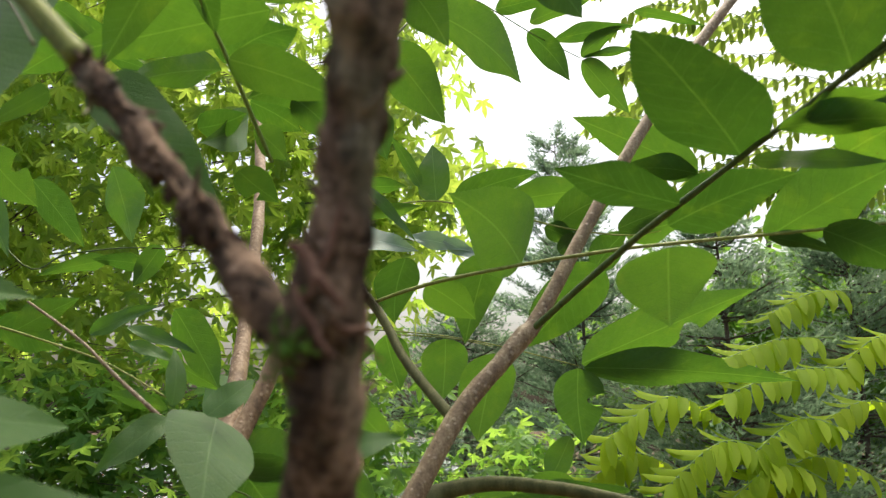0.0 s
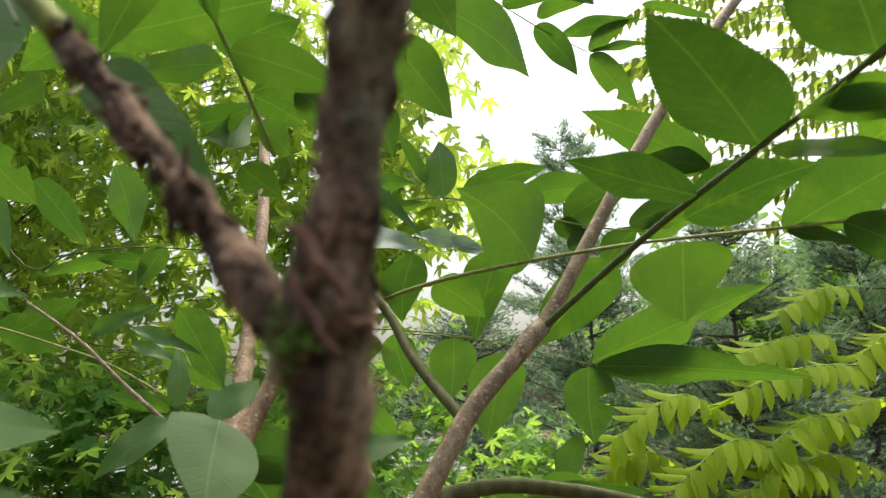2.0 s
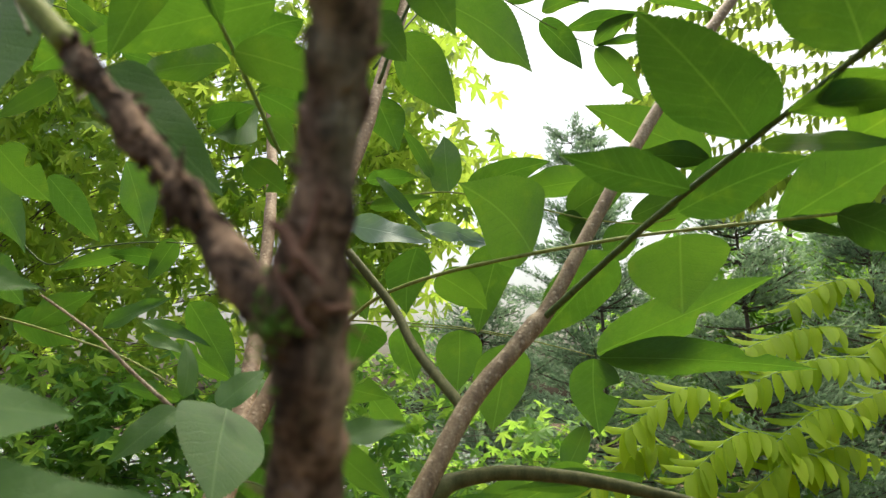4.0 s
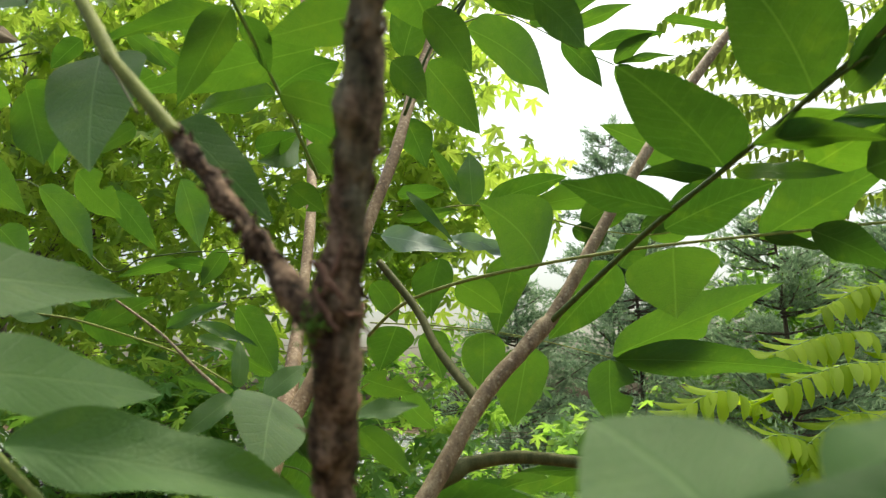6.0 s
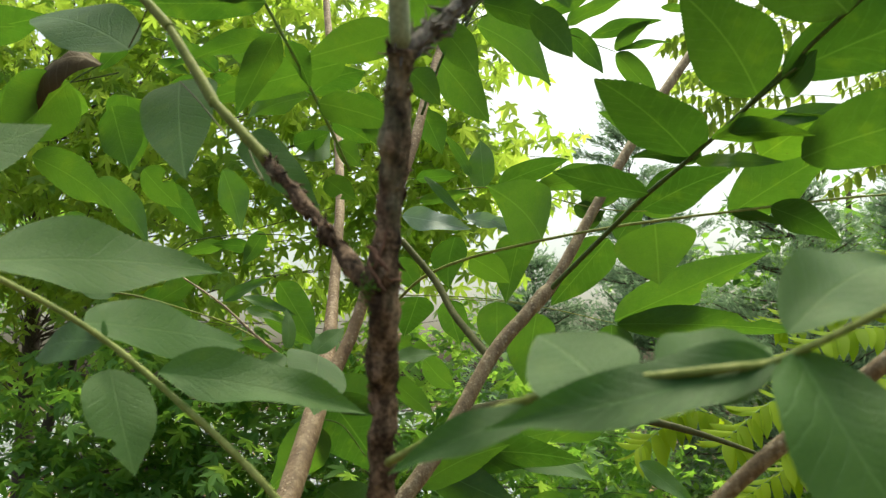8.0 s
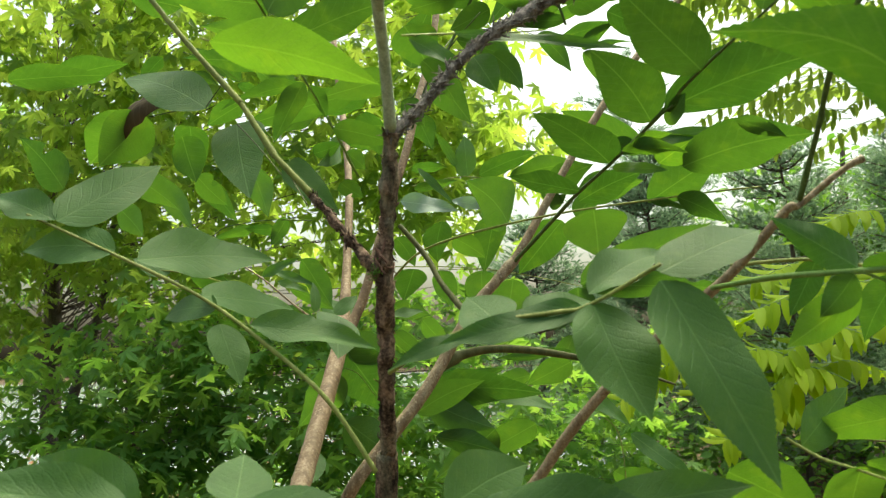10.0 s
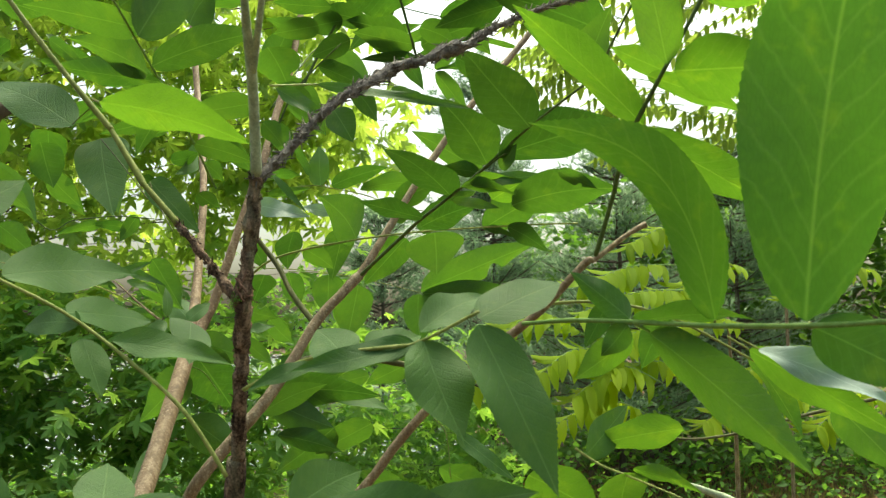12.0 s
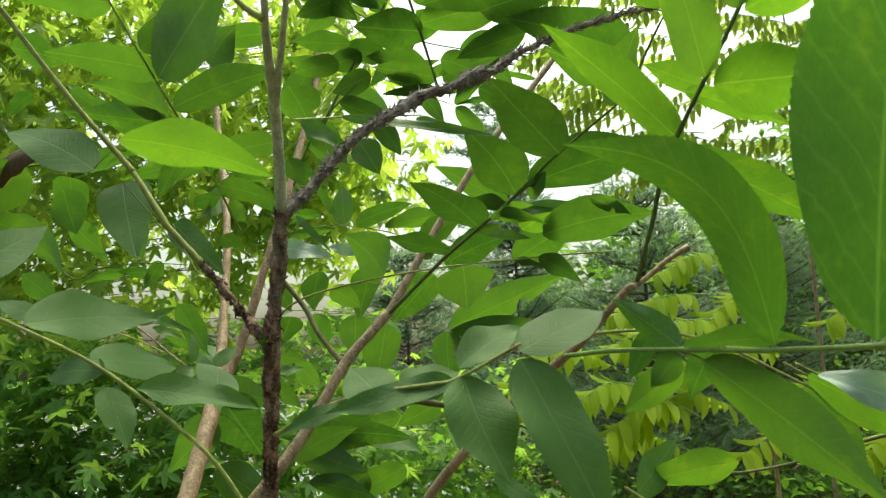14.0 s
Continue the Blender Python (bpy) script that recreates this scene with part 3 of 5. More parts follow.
leaf_dry_side = compound_leaf([(-0.352, 0.490, 1.780), (-0.375, 0.490, 1.768), (-0.393, 0.500, 1.763)], 0.0009, 0.0007, [
    ((-0.391, 0.500, 1.764), (-0.495, 0.560, 1.731), 0.083, -7)], rachis_dark)
leaf_t_back = compound_leaf([(-0.013, 0.660, 2.071), (0.093, 0.660, 2.006), (0.201, 0.660, 1.979), (0.310, 0.660, 1.971)], 0.0011, 0.0008, [
    ((0.270, 0.640, 1.963), (0.150, 0.640, 1.943), 0.046, -38),
    ((0.075, 0.660, 1.996), (0.182, 0.640, 2.040), 0.059, 33),
    ((-0.013, 0.660, 2.061), (0.081, 0.660, 2.102), 0.053, 33),
    ((0.191, 0.660, 1.979), (0.282, 0.640, 1.998), 0.038, 35),
    ((0.120, 0.660, 1.999), (0.040, 0.660, 1.925), 0.036, -42),
    ((0.219, 0.660, 1.975), (0.279, 0.660, 1.927), 0.036, 37),
    ((0.004, 0.660, 2.052), (-0.048, 0.660, 2.004), 0.042, -37)], rachis_dark)
leaf_t = compound_leaf([(0.054, 0.450, 2.052), (0.092, 0.470, 2.014), (0.122, 0.500, 1.938), (0.149, 0.520, 1.852)], 0.0022, 0.0016, [
    ((0.127, 0.500, 1.937), (0.035, 0.500, 1.950), 0.064, -35),
    ((0.122, 0.500, 1.947), (0.260, 0.460, 1.970), 0.067, 32),
    ((0.150, 0.520, 1.905), (0.201, 0.520, 1.891), 0.041, 37),
    ((0.144, 0.520, 1.880), (0.059, 0.540, 1.905), 0.039, -41),
    ((0.101, 0.480, 1.995), (0.015, 0.480, 2.051), 0.055, -35),
    ((0.114, 0.480, 1.970), (0.199, 0.460, 2.028), 0.054, 31),
    ((0.150, 0.530, 1.863), (0.075, 0.550, 1.878), 0.021, -41)], rachis_dark)
leaf_t_mid = compound_leaf([(-0.022, 0.580, 1.816), (0.008, 0.600, 1.891), (0.076, 0.620, 2.035), (0.131, 0.640, 2.161)], 0.0022, 0.0016, [
    ((0.027, 0.560, 1.947), (-0.054, 0.540, 1.944), 0.034, -36),
    ((-0.038, 0.500, 2.010), (0.045, 0.500, 1.957), 0.057, 38),
    ((0.054, 0.580, 1.907), (-0.003, 0.580, 1.887), 0.041, -38),
    ((0.008, 0.580, 1.867), (0.093, 0.560, 1.837), 0.038, 45),
    ((-0.063, 0.580, 1.892), (-0.034, 0.620, 1.846), 0.072, 10),
    ((0.042, 0.600, 1.944), (-0.017, 0.600, 1.934), 0.040, -36),
    ((0.076, 0.620, 2.026), (0.033, 0.620, 2.081), 0.041, -42)], rachis_dark)
leaf_t_right = compound_leaf([(0.324, 0.270, 1.759), (0.344, 0.240, 1.806), (0.358, 0.220, 1.835)], 0.0014, 0.001, [
    ((0.353, 0.330, 1.831), (0.227, 0.350, 1.902), 0.073, -36),
    ((0.289, 0.400, 1.969), (0.119, 0.420, 1.939), 0.070, -33),
    ((0.310, 0.280, 1.753), (0.334, 0.260, 1.833), 0.045, 30),
    ((0.250, 0.420, 1.898), (0.163, 0.440, 1.882), 0.043, -35)], rachis_dark)
leaf_d = compound_leaf([(0.062, 0.638, 1.562), (0.126, 0.565, 1.617), (0.153, 0.505, 1.637), (0.189, 0.478, 1.663), (0.227, 0.412, 1.690), (0.265, 0.335, 1.719), (0.324, 0.270, 1.759)], 0.0028, 0.0013, [
    ((0.189, 0.482, 1.664), (0.111, 0.402, 1.730), 0.071, -1),
    ((0.154, 0.500, 1.637), (0.069, 0.485, 1.658), 0.033, -38),
    ((0.154, 0.530, 1.630), (0.226, 0.490, 1.660), 0.045, 40),
    ((0.287, 0.860, 1.773), (0.186, 0.950, 1.880), 0.062, -60),
    ((0.287, 0.860, 1.771), (0.207, 0.900, 1.798), 0.032, -45),
    ((0.227, 0.412, 1.691), (0.162, 0.366, 1.761), 0.068, -18),
    ((0.263, 0.325, 1.715), (0.189, 0.300, 1.798), 0.070, -26),
    ((0.235, 0.380, 1.693), (0.372, 0.300, 1.731), 0.065, 41),
    ((0.258, 0.420, 1.642), (0.375, 0.360, 1.672), 0.063, 46),
    ((0.209, 0.440, 1.673), (0.298, 0.400, 1.679), 0.021, -70),
    ((0.302, 0.360, 1.674), (0.349, 0.360, 1.656), 0.020, 43)], rachis_dark)
leaf_d_end = compound_leaf([(0.226, 0.420, 1.688), (0.234, 0.390, 1.692), (0.242, 0.370, 1.695)], 0.0014, 0.001, [
    ((0.199, 0.450, 1.670), (0.265, 0.390, 1.660), 0.022, 41),
    ((0.190, 0.470, 1.657), (0.240, 0.410, 1.638), 0.015, -69),
    ((0.240, 0.460, 1.656), (0.277, 0.410, 1.677), 0.047, 31),
    ((0.209, 0.435, 1.671), (0.249, 0.420, 1.684), 0.018, 40),
    ((0.238, 0.390, 1.683), (0.255, 0.360, 1.704), 0.025, 85)], rachis_dark, LIT)
leaf_q = compound_leaf([(-0.111, 0.750, 1.570), (-0.073, 0.720, 1.598), (-0.014, 0.670, 1.612), (0.061, 0.650, 1.625), (0.136, 0.620, 1.632), (0.187, 0.610, 1.636), (0.246, 0.590, 1.638), (0.326, 0.550, 1.638), (0.370, 0.530, 1.637)], 0.0019, 0.0011, [
    ((0.065, 0.650, 1.626), (0.024, 0.700, 1.698), 0.078, -87),
    ((-0.034, 0.720, 1.646), (-0.046, 0.750, 1.589), 0.047, 15),
    ((-0.014, 0.680, 1.614), (0.029, 0.700, 1.590), 0.039, 39),
    ((0.044, 0.750, 1.657), (0.016, 0.800, 1.583), 0.054, -1),
    ((0.179, 0.620, 1.634), (0.180, 0.660, 1.584), 0.092, 19),
    ((0.141, 0.700, 1.635), (0.076, 0.750, 1.568), 0.061, -31),
    ((0.248, 0.600, 1.637), (0.339, 0.550, 1.694), 0.060, 43),
    ((-0.083, 0.760, 1.581), (-0.109, 0.800, 1.543), 0.054, -3),
    ((-0.129, 0.880, 1.648), (-0.096, 0.900, 1.607), 0.040, 35),
    ((0.250, 0.600, 1.639), (0.295, 0.580, 1.623), 0.014, 48),
    ((0.279, 0.570, 1.637), (0.336, 0.550, 1.603), 0.036, 46)], rachis_pale)
leaf_q_low = compound_leaf([(-0.127, 0.800, 1.517), (-0.117, 0.800, 1.523)], 0.001, 0.0008, [
    ((-0.124, 0.800, 1.528), (-0.072, 0.850, 1.517), 0.038, 49),
    ((-0.075, 0.500, 1.478), (-0.038, 0.520, 1.452), 0.024, 49),
    ((-0.041, 0.300, 1.487), (-0.015, 0.340, 1.494), 0.011, -48)], rachis_pale)
leaf_p = compound_leaf([(-0.109, 0.950, 1.750), (-0.027, 0.950, 1.763), (0.013, 0.930, 1.755), (0.068, 0.930, 1.745), (0.115, 0.900, 1.724), (0.153, 0.880, 1.710), (0.209, 0.890, 1.707), (0.250, 0.890, 1.712)], 0.0012, 0.0008, [
    ((0.013, 0.930, 1.760), (0.112, 0.950, 1.806), 0.042, 48),
    ((0.066, 0.930, 1.753), (0.192, 0.930, 1.783), 0.040, 44),
    ((0.130, 0.900, 1.721), (0.200, 0.900, 1.768), 0.055, 51),
    ((0.198, 0.880, 1.712), (0.275, 0.880, 1.745), 0.034, 50),
    ((0.212, 0.900, 1.707), (0.288, 0.900, 1.733), 0.042, 50),
    ((0.178, 0.920, 1.673), (0.213, 0.920, 1.721), 0.045, 61),
    ((0.134, 0.900, 1.688), (0.157, 0.900, 1.714), 0.023, 57),
    ((0.118, 0.900, 1.719), (0.157, 0.900, 1.697), 0.029, 44),
    ((-0.008, 0.950, 1.763), (-0.019, 0.970, 1.847), 0.050, 60),
    ((-0.027, 0.950, 1.782), (-0.058, 0.970, 1.853), 0.020, -83),
    ((-0.111, 0.960, 1.782), (-0.046, 0.960, 1.794), 0.027, 41),
    ((-0.105, 0.950, 1.745), (-0.026, 0.950, 1.759), 0.023, 43),
    ((-0.095, 0.930, 1.778), (-0.029, 0.930, 1.712), 0.015, -65)], rachis_pale)
# far leaflets with the sky's glare painted into their pale colour
leaf_glare_far = compound_leaf([(-0.154, 1.000, 1.742), (-0.135, 1.000, 1.736), (-0.037, 1.000, 1.725)], 0.0008, 0.0006, [
    ((-0.135, 0.980, 1.730), (-0.029, 1.000, 1.716), 0.040, -71),
    ((-0.045, 1.000, 1.729), (0.049, 1.000, 1.712), 0.022, -70),
    ((0.000, 1.000, 1.725), (0.075, 1.000, 1.688), 0.020, -69)], rachis_dark, GLARE)
leaf_v = compound_leaf([(-0.154, 1.020, 1.615), (-0.109, 1.030, 1.614), (-0.063, 1.050, 1.614), (0.016, 1.060, 1.607), (0.096, 1.080, 1.593), (0.187, 1.100, 1.572)], 0.0011, 0.0008, [
    ((0.190, 1.100, 1.575), (0.430, 1.120, 1.693), 0.079, 60),
    ((0.193, 1.100, 1.570), (0.485, 1.120, 1.565), 0.057, 54),
    ((0.185, 1.100, 1.569), (0.197, 1.120, 1.469), 0.082, -9)], rachis_pale, CHEWED)
leaf_v_low = compound_leaf([(-0.075, 1.050, 1.610), (0.008, 1.060, 1.606), (0.067, 1.070, 1.596)], 0.0009, 0.0007, [
    ((0.172, 1.100, 1.479), (0.135, 1.100, 1.412), 0.043, -65),
    ((0.064, 0.980, 1.579), (0.038, 1.020, 1.479), 0.084, -4),
    ((0.004, 1.050, 1.604), (-0.007, 1.080, 1.531), 0.073, 11),
    ((-0.075, 1.050, 1.608), (-0.049, 1.080, 1.547), 0.056, 16),
    ((-0.116, 1.100, 1.518), (-0.066, 1.100, 1.470), 0.048, 62),
    ((0.159, 1.000, 1.430), (0.082, 1.050, 1.396), 0.052, -52),
    ((0.087, 1.000, 1.409), (0.014, 1.000, 1.397), 0.038, -63)], rachis_pale)
leaf_w = compound_leaf([(-0.089, 0.830, 1.872), (-0.047, 0.900, 1.972), (-0.016, 0.960, 2.035), (0.037, 1.030, 2.081), (0.082, 1.100, 2.098), (0.151, 1.180, 2.100), (0.230, 1.240, 2.092)], 0.0014, 0.0008, [
    ((-0.017, 1.000, 2.045), (0.131, 0.910, 1.916), 0.082, 52),
    ((-0.070, 0.920, 1.953), (0.005, 0.920, 1.854), 0.074, 46),
    ((-0.096, 0.920, 1.876), (-0.065, 0.940, 1.814), 0.049, 26),
    ((-0.096, 0.880, 1.944), (-0.065, 0.860, 2.048), 0.065, 13),
    ((0.137, 1.200, 2.118), (0.216, 1.200, 2.043), 0.052, 35),
    ((0.232, 1.240, 2.088), (0.313, 1.240, 1.998), 0.055, 35),
    ((0.184, 1.220, 2.115), (0.317, 1.240, 2.158), 0.032, 37),
    ((0.230, 1.240, 2.096), (0.292, 1.240, 2.154), 0.035, 45),
    ((0.135, 1.150, 2.109), (0.236, 1.180, 2.183), 0.035, 46),
    ((0.078, 1.100, 2.104), (0.190, 1.120, 2.155), 0.040, 36),
    ((0.312, 1.200, 2.157), (0.432, 1.220, 2.148), 0.020, 28),
    ((0.234, 1.240, 2.092), (0.334, 1.240, 2.115), 0.015, 36)], rachis_dark)
leaf_k = compound_leaf([(-0.659, 0.920, 1.794), (-0.596, 0.920, 1.790), (-0.482, 0.900, 1.673), (-0.432, 0.900, 1.685), (-0.360, 0.900, 1.693), (-0.274, 0.880, 1.685)], 0.0011, 0.0008, [
    ((-0.582, 0.900, 1.783), (-0.471, 0.900, 1.684), 0.051, 69),
    ((-0.481, 0.900, 1.774), (-0.415, 0.910, 1.696), 0.041, 63),
    ((-0.389, 0.900, 1.791), (-0.351, 0.900, 1.697), 0.049, 74),
    ((-0.381, 0.900, 1.679), (-0.461, 0.900, 1.668), 0.022, -44),
    ((-0.342, 0.900, 1.673), (-0.396, 0.900, 1.685), 0.023, -53),
    ((-0.568, 0.920, 1.679), (-0.503, 0.920, 1.623), 0.051, 72),
    ((-0.643, 0.920, 1.732), (-0.591, 0.920, 1.679), 0.052, 75),
    ((-0.324, 0.900, 1.695), (-0.357, 0.900, 1.652), 0.033, -36)], rachis_dark)
leaf_j = compound_leaf([(-0.530, 0.800, 1.603), (-0.464, 0.800, 1.595), (-0.379, 0.790, 1.571), (-0.323, 0.780, 1.552), (-0.258, 0.760, 1.520)], 0.0014, 0.001, [
    ((-0.273, 0.810, 1.610), (-0.219, 0.830, 1.538), 0.049, 52),
    ((-0.320, 0.810, 1.591), (-0.246, 0.810, 1.565), 0.016, -57),
    ((-0.306, 0.850, 1.571), (-0.226, 0.860, 1.531), 0.029, 59),
    ((-0.274, 0.620, 1.564), (-0.225, 0.620, 1.591), 0.016, -75),
    ((-0.294, 0.750, 1.569), (-0.245, 0.750, 1.557), 0.014, -58),
    ((-0.490, 0.800, 1.595), (-0.553, 0.800, 1.624), 0.038, 50),
    ((-0.441, 0.820, 1.587), (-0.387, 0.840, 1.629), 0.035, 49),
    ((-0.472, 0.840, 1.596), (-0.405, 0.860, 1.578), 0.047, 55)], rachis_pale)
leaf_j_brown = compound_leaf([(-0.293, 0.560, 1.581), (-0.249, 0.550, 1.553), (-0.216, 0.540, 1.526), (-0.179, 0.530, 1.498)], 0.0009, 0.0016, [
    ((-0.183, 0.550, 1.509), (-0.181, 0.560, 1.550), 0.018, -65),
    ((-0.195, 0.580, 1.508), (-0.250, 0.600, 1.520), 0.015, -66),
    ((-0.144, 0.500, 1.502), (-0.121, 0.520, 1.528), 0.022, -42),
    ((-0.144, 0.520, 1.501), (-0.119, 0.440, 1.463), 0.060, 27),
    ((-0.175, 0.520, 1.501), (-0.202, 0.480, 1.476), 0.022, 40)], bark_brown)
leaf_l = compound_leaf([(-0.033, 0.160, 1.365), (-0.071, 0.168, 1.418), (-0.121, 0.173, 1.462), (-0.176, 0.176, 1.502), (-0.246, 0.168, 1.539), (-0.320, 0.165, 1.575)], 0.002, 0.0012, [
    ((-0.228, 0.172, 1.534), (-0.151, 0.300, 1.548), 0.051, -53),
    ((-0.175, 0.176, 1.503), (-0.126, 0.294, 1.505), 0.037, -54),
    ((-0.135, 0.174, 1.478), (-0.036, 0.202, 1.468), 0.032, -51),
    ((-0.246, 0.170, 1.543), (-0.328, 0.160, 1.556), 0.041, 61),
    ((-0.294, 0.165, 1.568), (-0.241, 0.240, 1.632), 0.048, -50),
    ((-0.295, 0.165, 1.569), (-0.367, 0.180, 1.603), 0.032, 47),
    ((-0.160, 0.176, 1.480), (-0.135, 0.160, 1.433), 0.037, -3),
    ((-0.163, 0.176, 1.493), (-0.236, 0.210, 1.499), 0.029, 58)], rachis_pale)
leaf_r = compound_leaf([(-0.019, 0.147, 1.438), (0.018, 0.110, 1.457), (0.057, 0.070, 1.469), (0.101, 0.060, 1.474), (0.123, 0.066, 1.478), (0.165, 0.045, 1.500)], 0.0018, 0.0012, [
    ((0.125, 0.066, 1.480), (0.153, 0.030, 1.410), 0.055, -14),
    ((0.164, 0.045, 1.490), (0.218, 0.000, 1.379), 0.053, -30),
    ((0.164, 0.045, 1.495), (0.241, 0.090, 1.537), 0.039, -41),
    ((0.123, 0.066, 1.485), (0.182, 0.100, 1.527), 0.031, -40),
    ((0.119, 0.066, 1.477), (0.027, 0.050, 1.458), 0.024, 55),
    ((0.066, 0.060, 1.466), (0.044, 0.085, 1.490), 0.040, 30),
    ((0.082, 0.060, 1.468), (0.126, 0.085, 1.489), 0.035, -40),
    ((0.044, 0.080, 1.460), (-0.004, 0.060, 1.449), 0.015, 52)], rachis_pale)
leaf_e = compound_leaf([(0.287, 0.160, 1.554), (0.294, 0.130, 1.600), (0.296, 0.090, 1.642), (0.315, 0.040, 1.696), (0.336, 0.020, 1.742), (0.346, 0.000, 1.774), (0.357, -0.010, 1.801)], 0.0022, 0.0013, [
    ((0.313, 0.030, 1.682), (0.390, -0.010, 1.677), 0.056, 41),
    ((0.302, 0.080, 1.645), (0.406, 0.040, 1.580), 0.039, 47),
    ((0.306, 0.080, 1.653), (0.206, 0.060, 1.753), 0.040, -26),
    ((0.312, 0.040, 1.691), (0.279, 0.020, 1.817), 0.047, -3),
    ((0.309, 0.100, 1.778), (0.255, 0.120, 1.850), 0.037, -44),
    ((0.337, 0.020, 1.735), (0.401, -0.020, 1.753), 0.043, 36),
    ((0.333, 0.020, 1.736), (0.332, 0.020, 1.809), 0.030, -33),
    ((0.303, 0.060, 1.688), (0.385, 0.060, 1.664), 0.022, 36),
    ((0.326, 0.080, 1.699), (0.291, 0.100, 1.729), 0.026, -49),
    ((0.309, 0.100, 1.649), (0.331, 0.100, 1.600), 0.023, 35)], rachis_dark, LIT)
leaf_o = compound_leaf([(-0.005, 0.160, 1.703), (0.033, 0.200, 1.718), (0.076, 0.240, 1.732), (0.110, 0.250, 1.736)], 0.0009, 0.0007, [
    ((-0.001, 0.170, 1.704), (0.046, 0.180, 1.682), 0.018, -75),
    ((0.050, 0.180, 1.689), (0.071, 0.180, 1.662), 0.032, -66),
    ((0.033, 0.200, 1.718), (0.187, 0.240, 1.713), 0.013, -75),
    ((0.104, 0.250, 1.732), (0.145, 0.250, 1.721), 0.012, -75)], rachis_pale)
leaf_b = compound_leaf([(-0.094, -0.024, 1.633), (-0.089, -0.023, 1.631)], 0.0008, 0.0007, [
    ((-0.089, -0.023, 1.631), (-0.010, 0.045, 1.634), 0.035, 39)], rachis_pale, LIT)
leaf_c = compound_leaf([(-0.056, 0.580, 1.747), (-0.023, 0.570, 1.825), (0.042, 0.550, 1.890)], 0.0015, 0.001, [
    ((-0.066, 0.450, 1.913), (-0.160, 0.460, 1.916), 0.035, -34),
    ((-0.001, 0.600, 1.919), (-0.070, 0.600, 1.945), 0.029, -39),
    ((0.136, 0.550, 1.888), (0.072, 0.550, 1.903), 0.043, -37),
    ((-0.118, 0.500, 1.774), (-0.263, 0.520, 1.761), 0.041, -40),
    ((-0.096, 0.600, 1.761), (-0.155, 0.600, 1.757), 0.039, -43),
    ((-0.201, 0.620, 1.733), (-0.162, 0.620, 1.747), 0.028, 42),
    ((-0.121, 0.600, 1.753), (-0.080, 0.600, 1.718), 0.034, 54),
    ((-0.155, 0.620, 1.732), (-0.123, 0.620, 1.707), 0.028, 55),
    ((-0.423, 0.500, 1.693), (-0.339, 0.520, 1.652), 0.045, 53),
    ((-0.361, 0.600, 1.706), (-0.322, 0.620, 1.668), 0.041, 46),
    ((-0.304, 0.620, 1.811), (-0.362, 0.640, 1.793), 0.038, -29),
    ((-0.036, 0.550, 1.831), (0.008, 0.570, 1.784), 0.040, 32),
    ((0.057, 0.500, 1.813), (0.100, 0.500, 1.770), 0.035, 46),
    ((-0.057, 0.500, 1.761), (-0.028, 0.500, 1.727), 0.031, 54),
    ((0.186, 0.350, 1.893), (0.282, 0.330, 1.917), 0.061, 32),
    ((0.030, 0.500, 1.991), (-0.045, 0.500, 1.967), 0.045, -32),
    ((0.332, 0.380, 1.964), (0.174, 0.400, 1.989), 0.052, -31),
    ((0.140, 0.580, 1.906), (0.048, 0.600, 1.946), 0.051, -42),
    ((0.156, 0.580, 1.902), (0.236, 0.580, 1.940), 0.055, 41),
    ((0.117, 0.500, 2.001), (0.035, 0.520, 2.042), 0.058, -38),
    ((0.353, 0.450, 1.848), (0.291, 0.460, 1.901), 0.050, -40),
    ((0.011, 0.550, 1.915), (-0.053, 0.560, 1.906), 0.038, -35),
    ((0.075, 0.600, 1.944), (0.008, 0.600, 1.961), 0.044, -37),
    ((0.198, 0.500, 1.857), (0.252, 0.500, 1.825), 0.040, 38),
    ((0.007, 0.620, 2.071), (0.076, 0.620, 2.035), 0.045, 36),
    ((0.260, 0.550, 2.059), (0.175, 0.550, 2.022), 0.059, -36),
    ((-0.185, 0.500, 1.968), (-0.237, 0.500, 2.008), 0.053, -45)], rachis_dark)
leaf_x = compound_leaf([(0.275, 0.200, 1.379), (0.296, 0.190, 1.365), (0.312, 0.160, 1.360), (0.344, 0.120, 1.348)], 0.0013, 0.0009, [
    ((0.286, 0.200, 1.373), (0.348, 0.260, 1.413), 0.033, -77),
    ((0.379, 0.200, 1.396), (0.293, 0.240, 1.379), 0.036, -63),
    ((0.316, 0.160, 1.366), (0.382, 0.180, 1.348), 0.015, 57),
    ((0.312, 0.160, 1.363), (0.313, 0.200, 1.316), 0.046, 7),
    ((0.235, 0.220, 1.352), (0.310, 0.240, 1.315), 0.055, 54),
    ((0.412, 0.250, 1.463), (0.372, 0.280, 1.494), 0.028, -65)], rachis_pale, LIT)
leaf_x_low = compound_leaf([(0.185, 0.700, 1.357), (0.204, 0.700, 1.332), (0.210, 0.700, 1.268)], 0.001, 0.0008, [
    ((0.217, 0.680, 1.336), (0.311, 0.700, 1.264), 0.031, -64),
    ((0.193, 0.700, 1.284), (0.286, 0.720, 1.234), 0.048, 58),
    ((0.162, 0.700, 1.390), (0.226, 0.700, 1.348), 0.025, -57),
    ((-0.065, 0.620, 1.375), (0.015, 0.640, 1.423), 0.043, 65),
    ((0.141, 0.620, 1.449), (0.037, 0.620, 1.443), 0.018, -59),
    ((0.091, 0.750, 1.346), (0.001, 0.780, 1.302), 0.052, -55),
    ((0.138, 0.750, 1.244), (0.071, 0.750, 1.279), 0.040, -66)], rachis_pale)
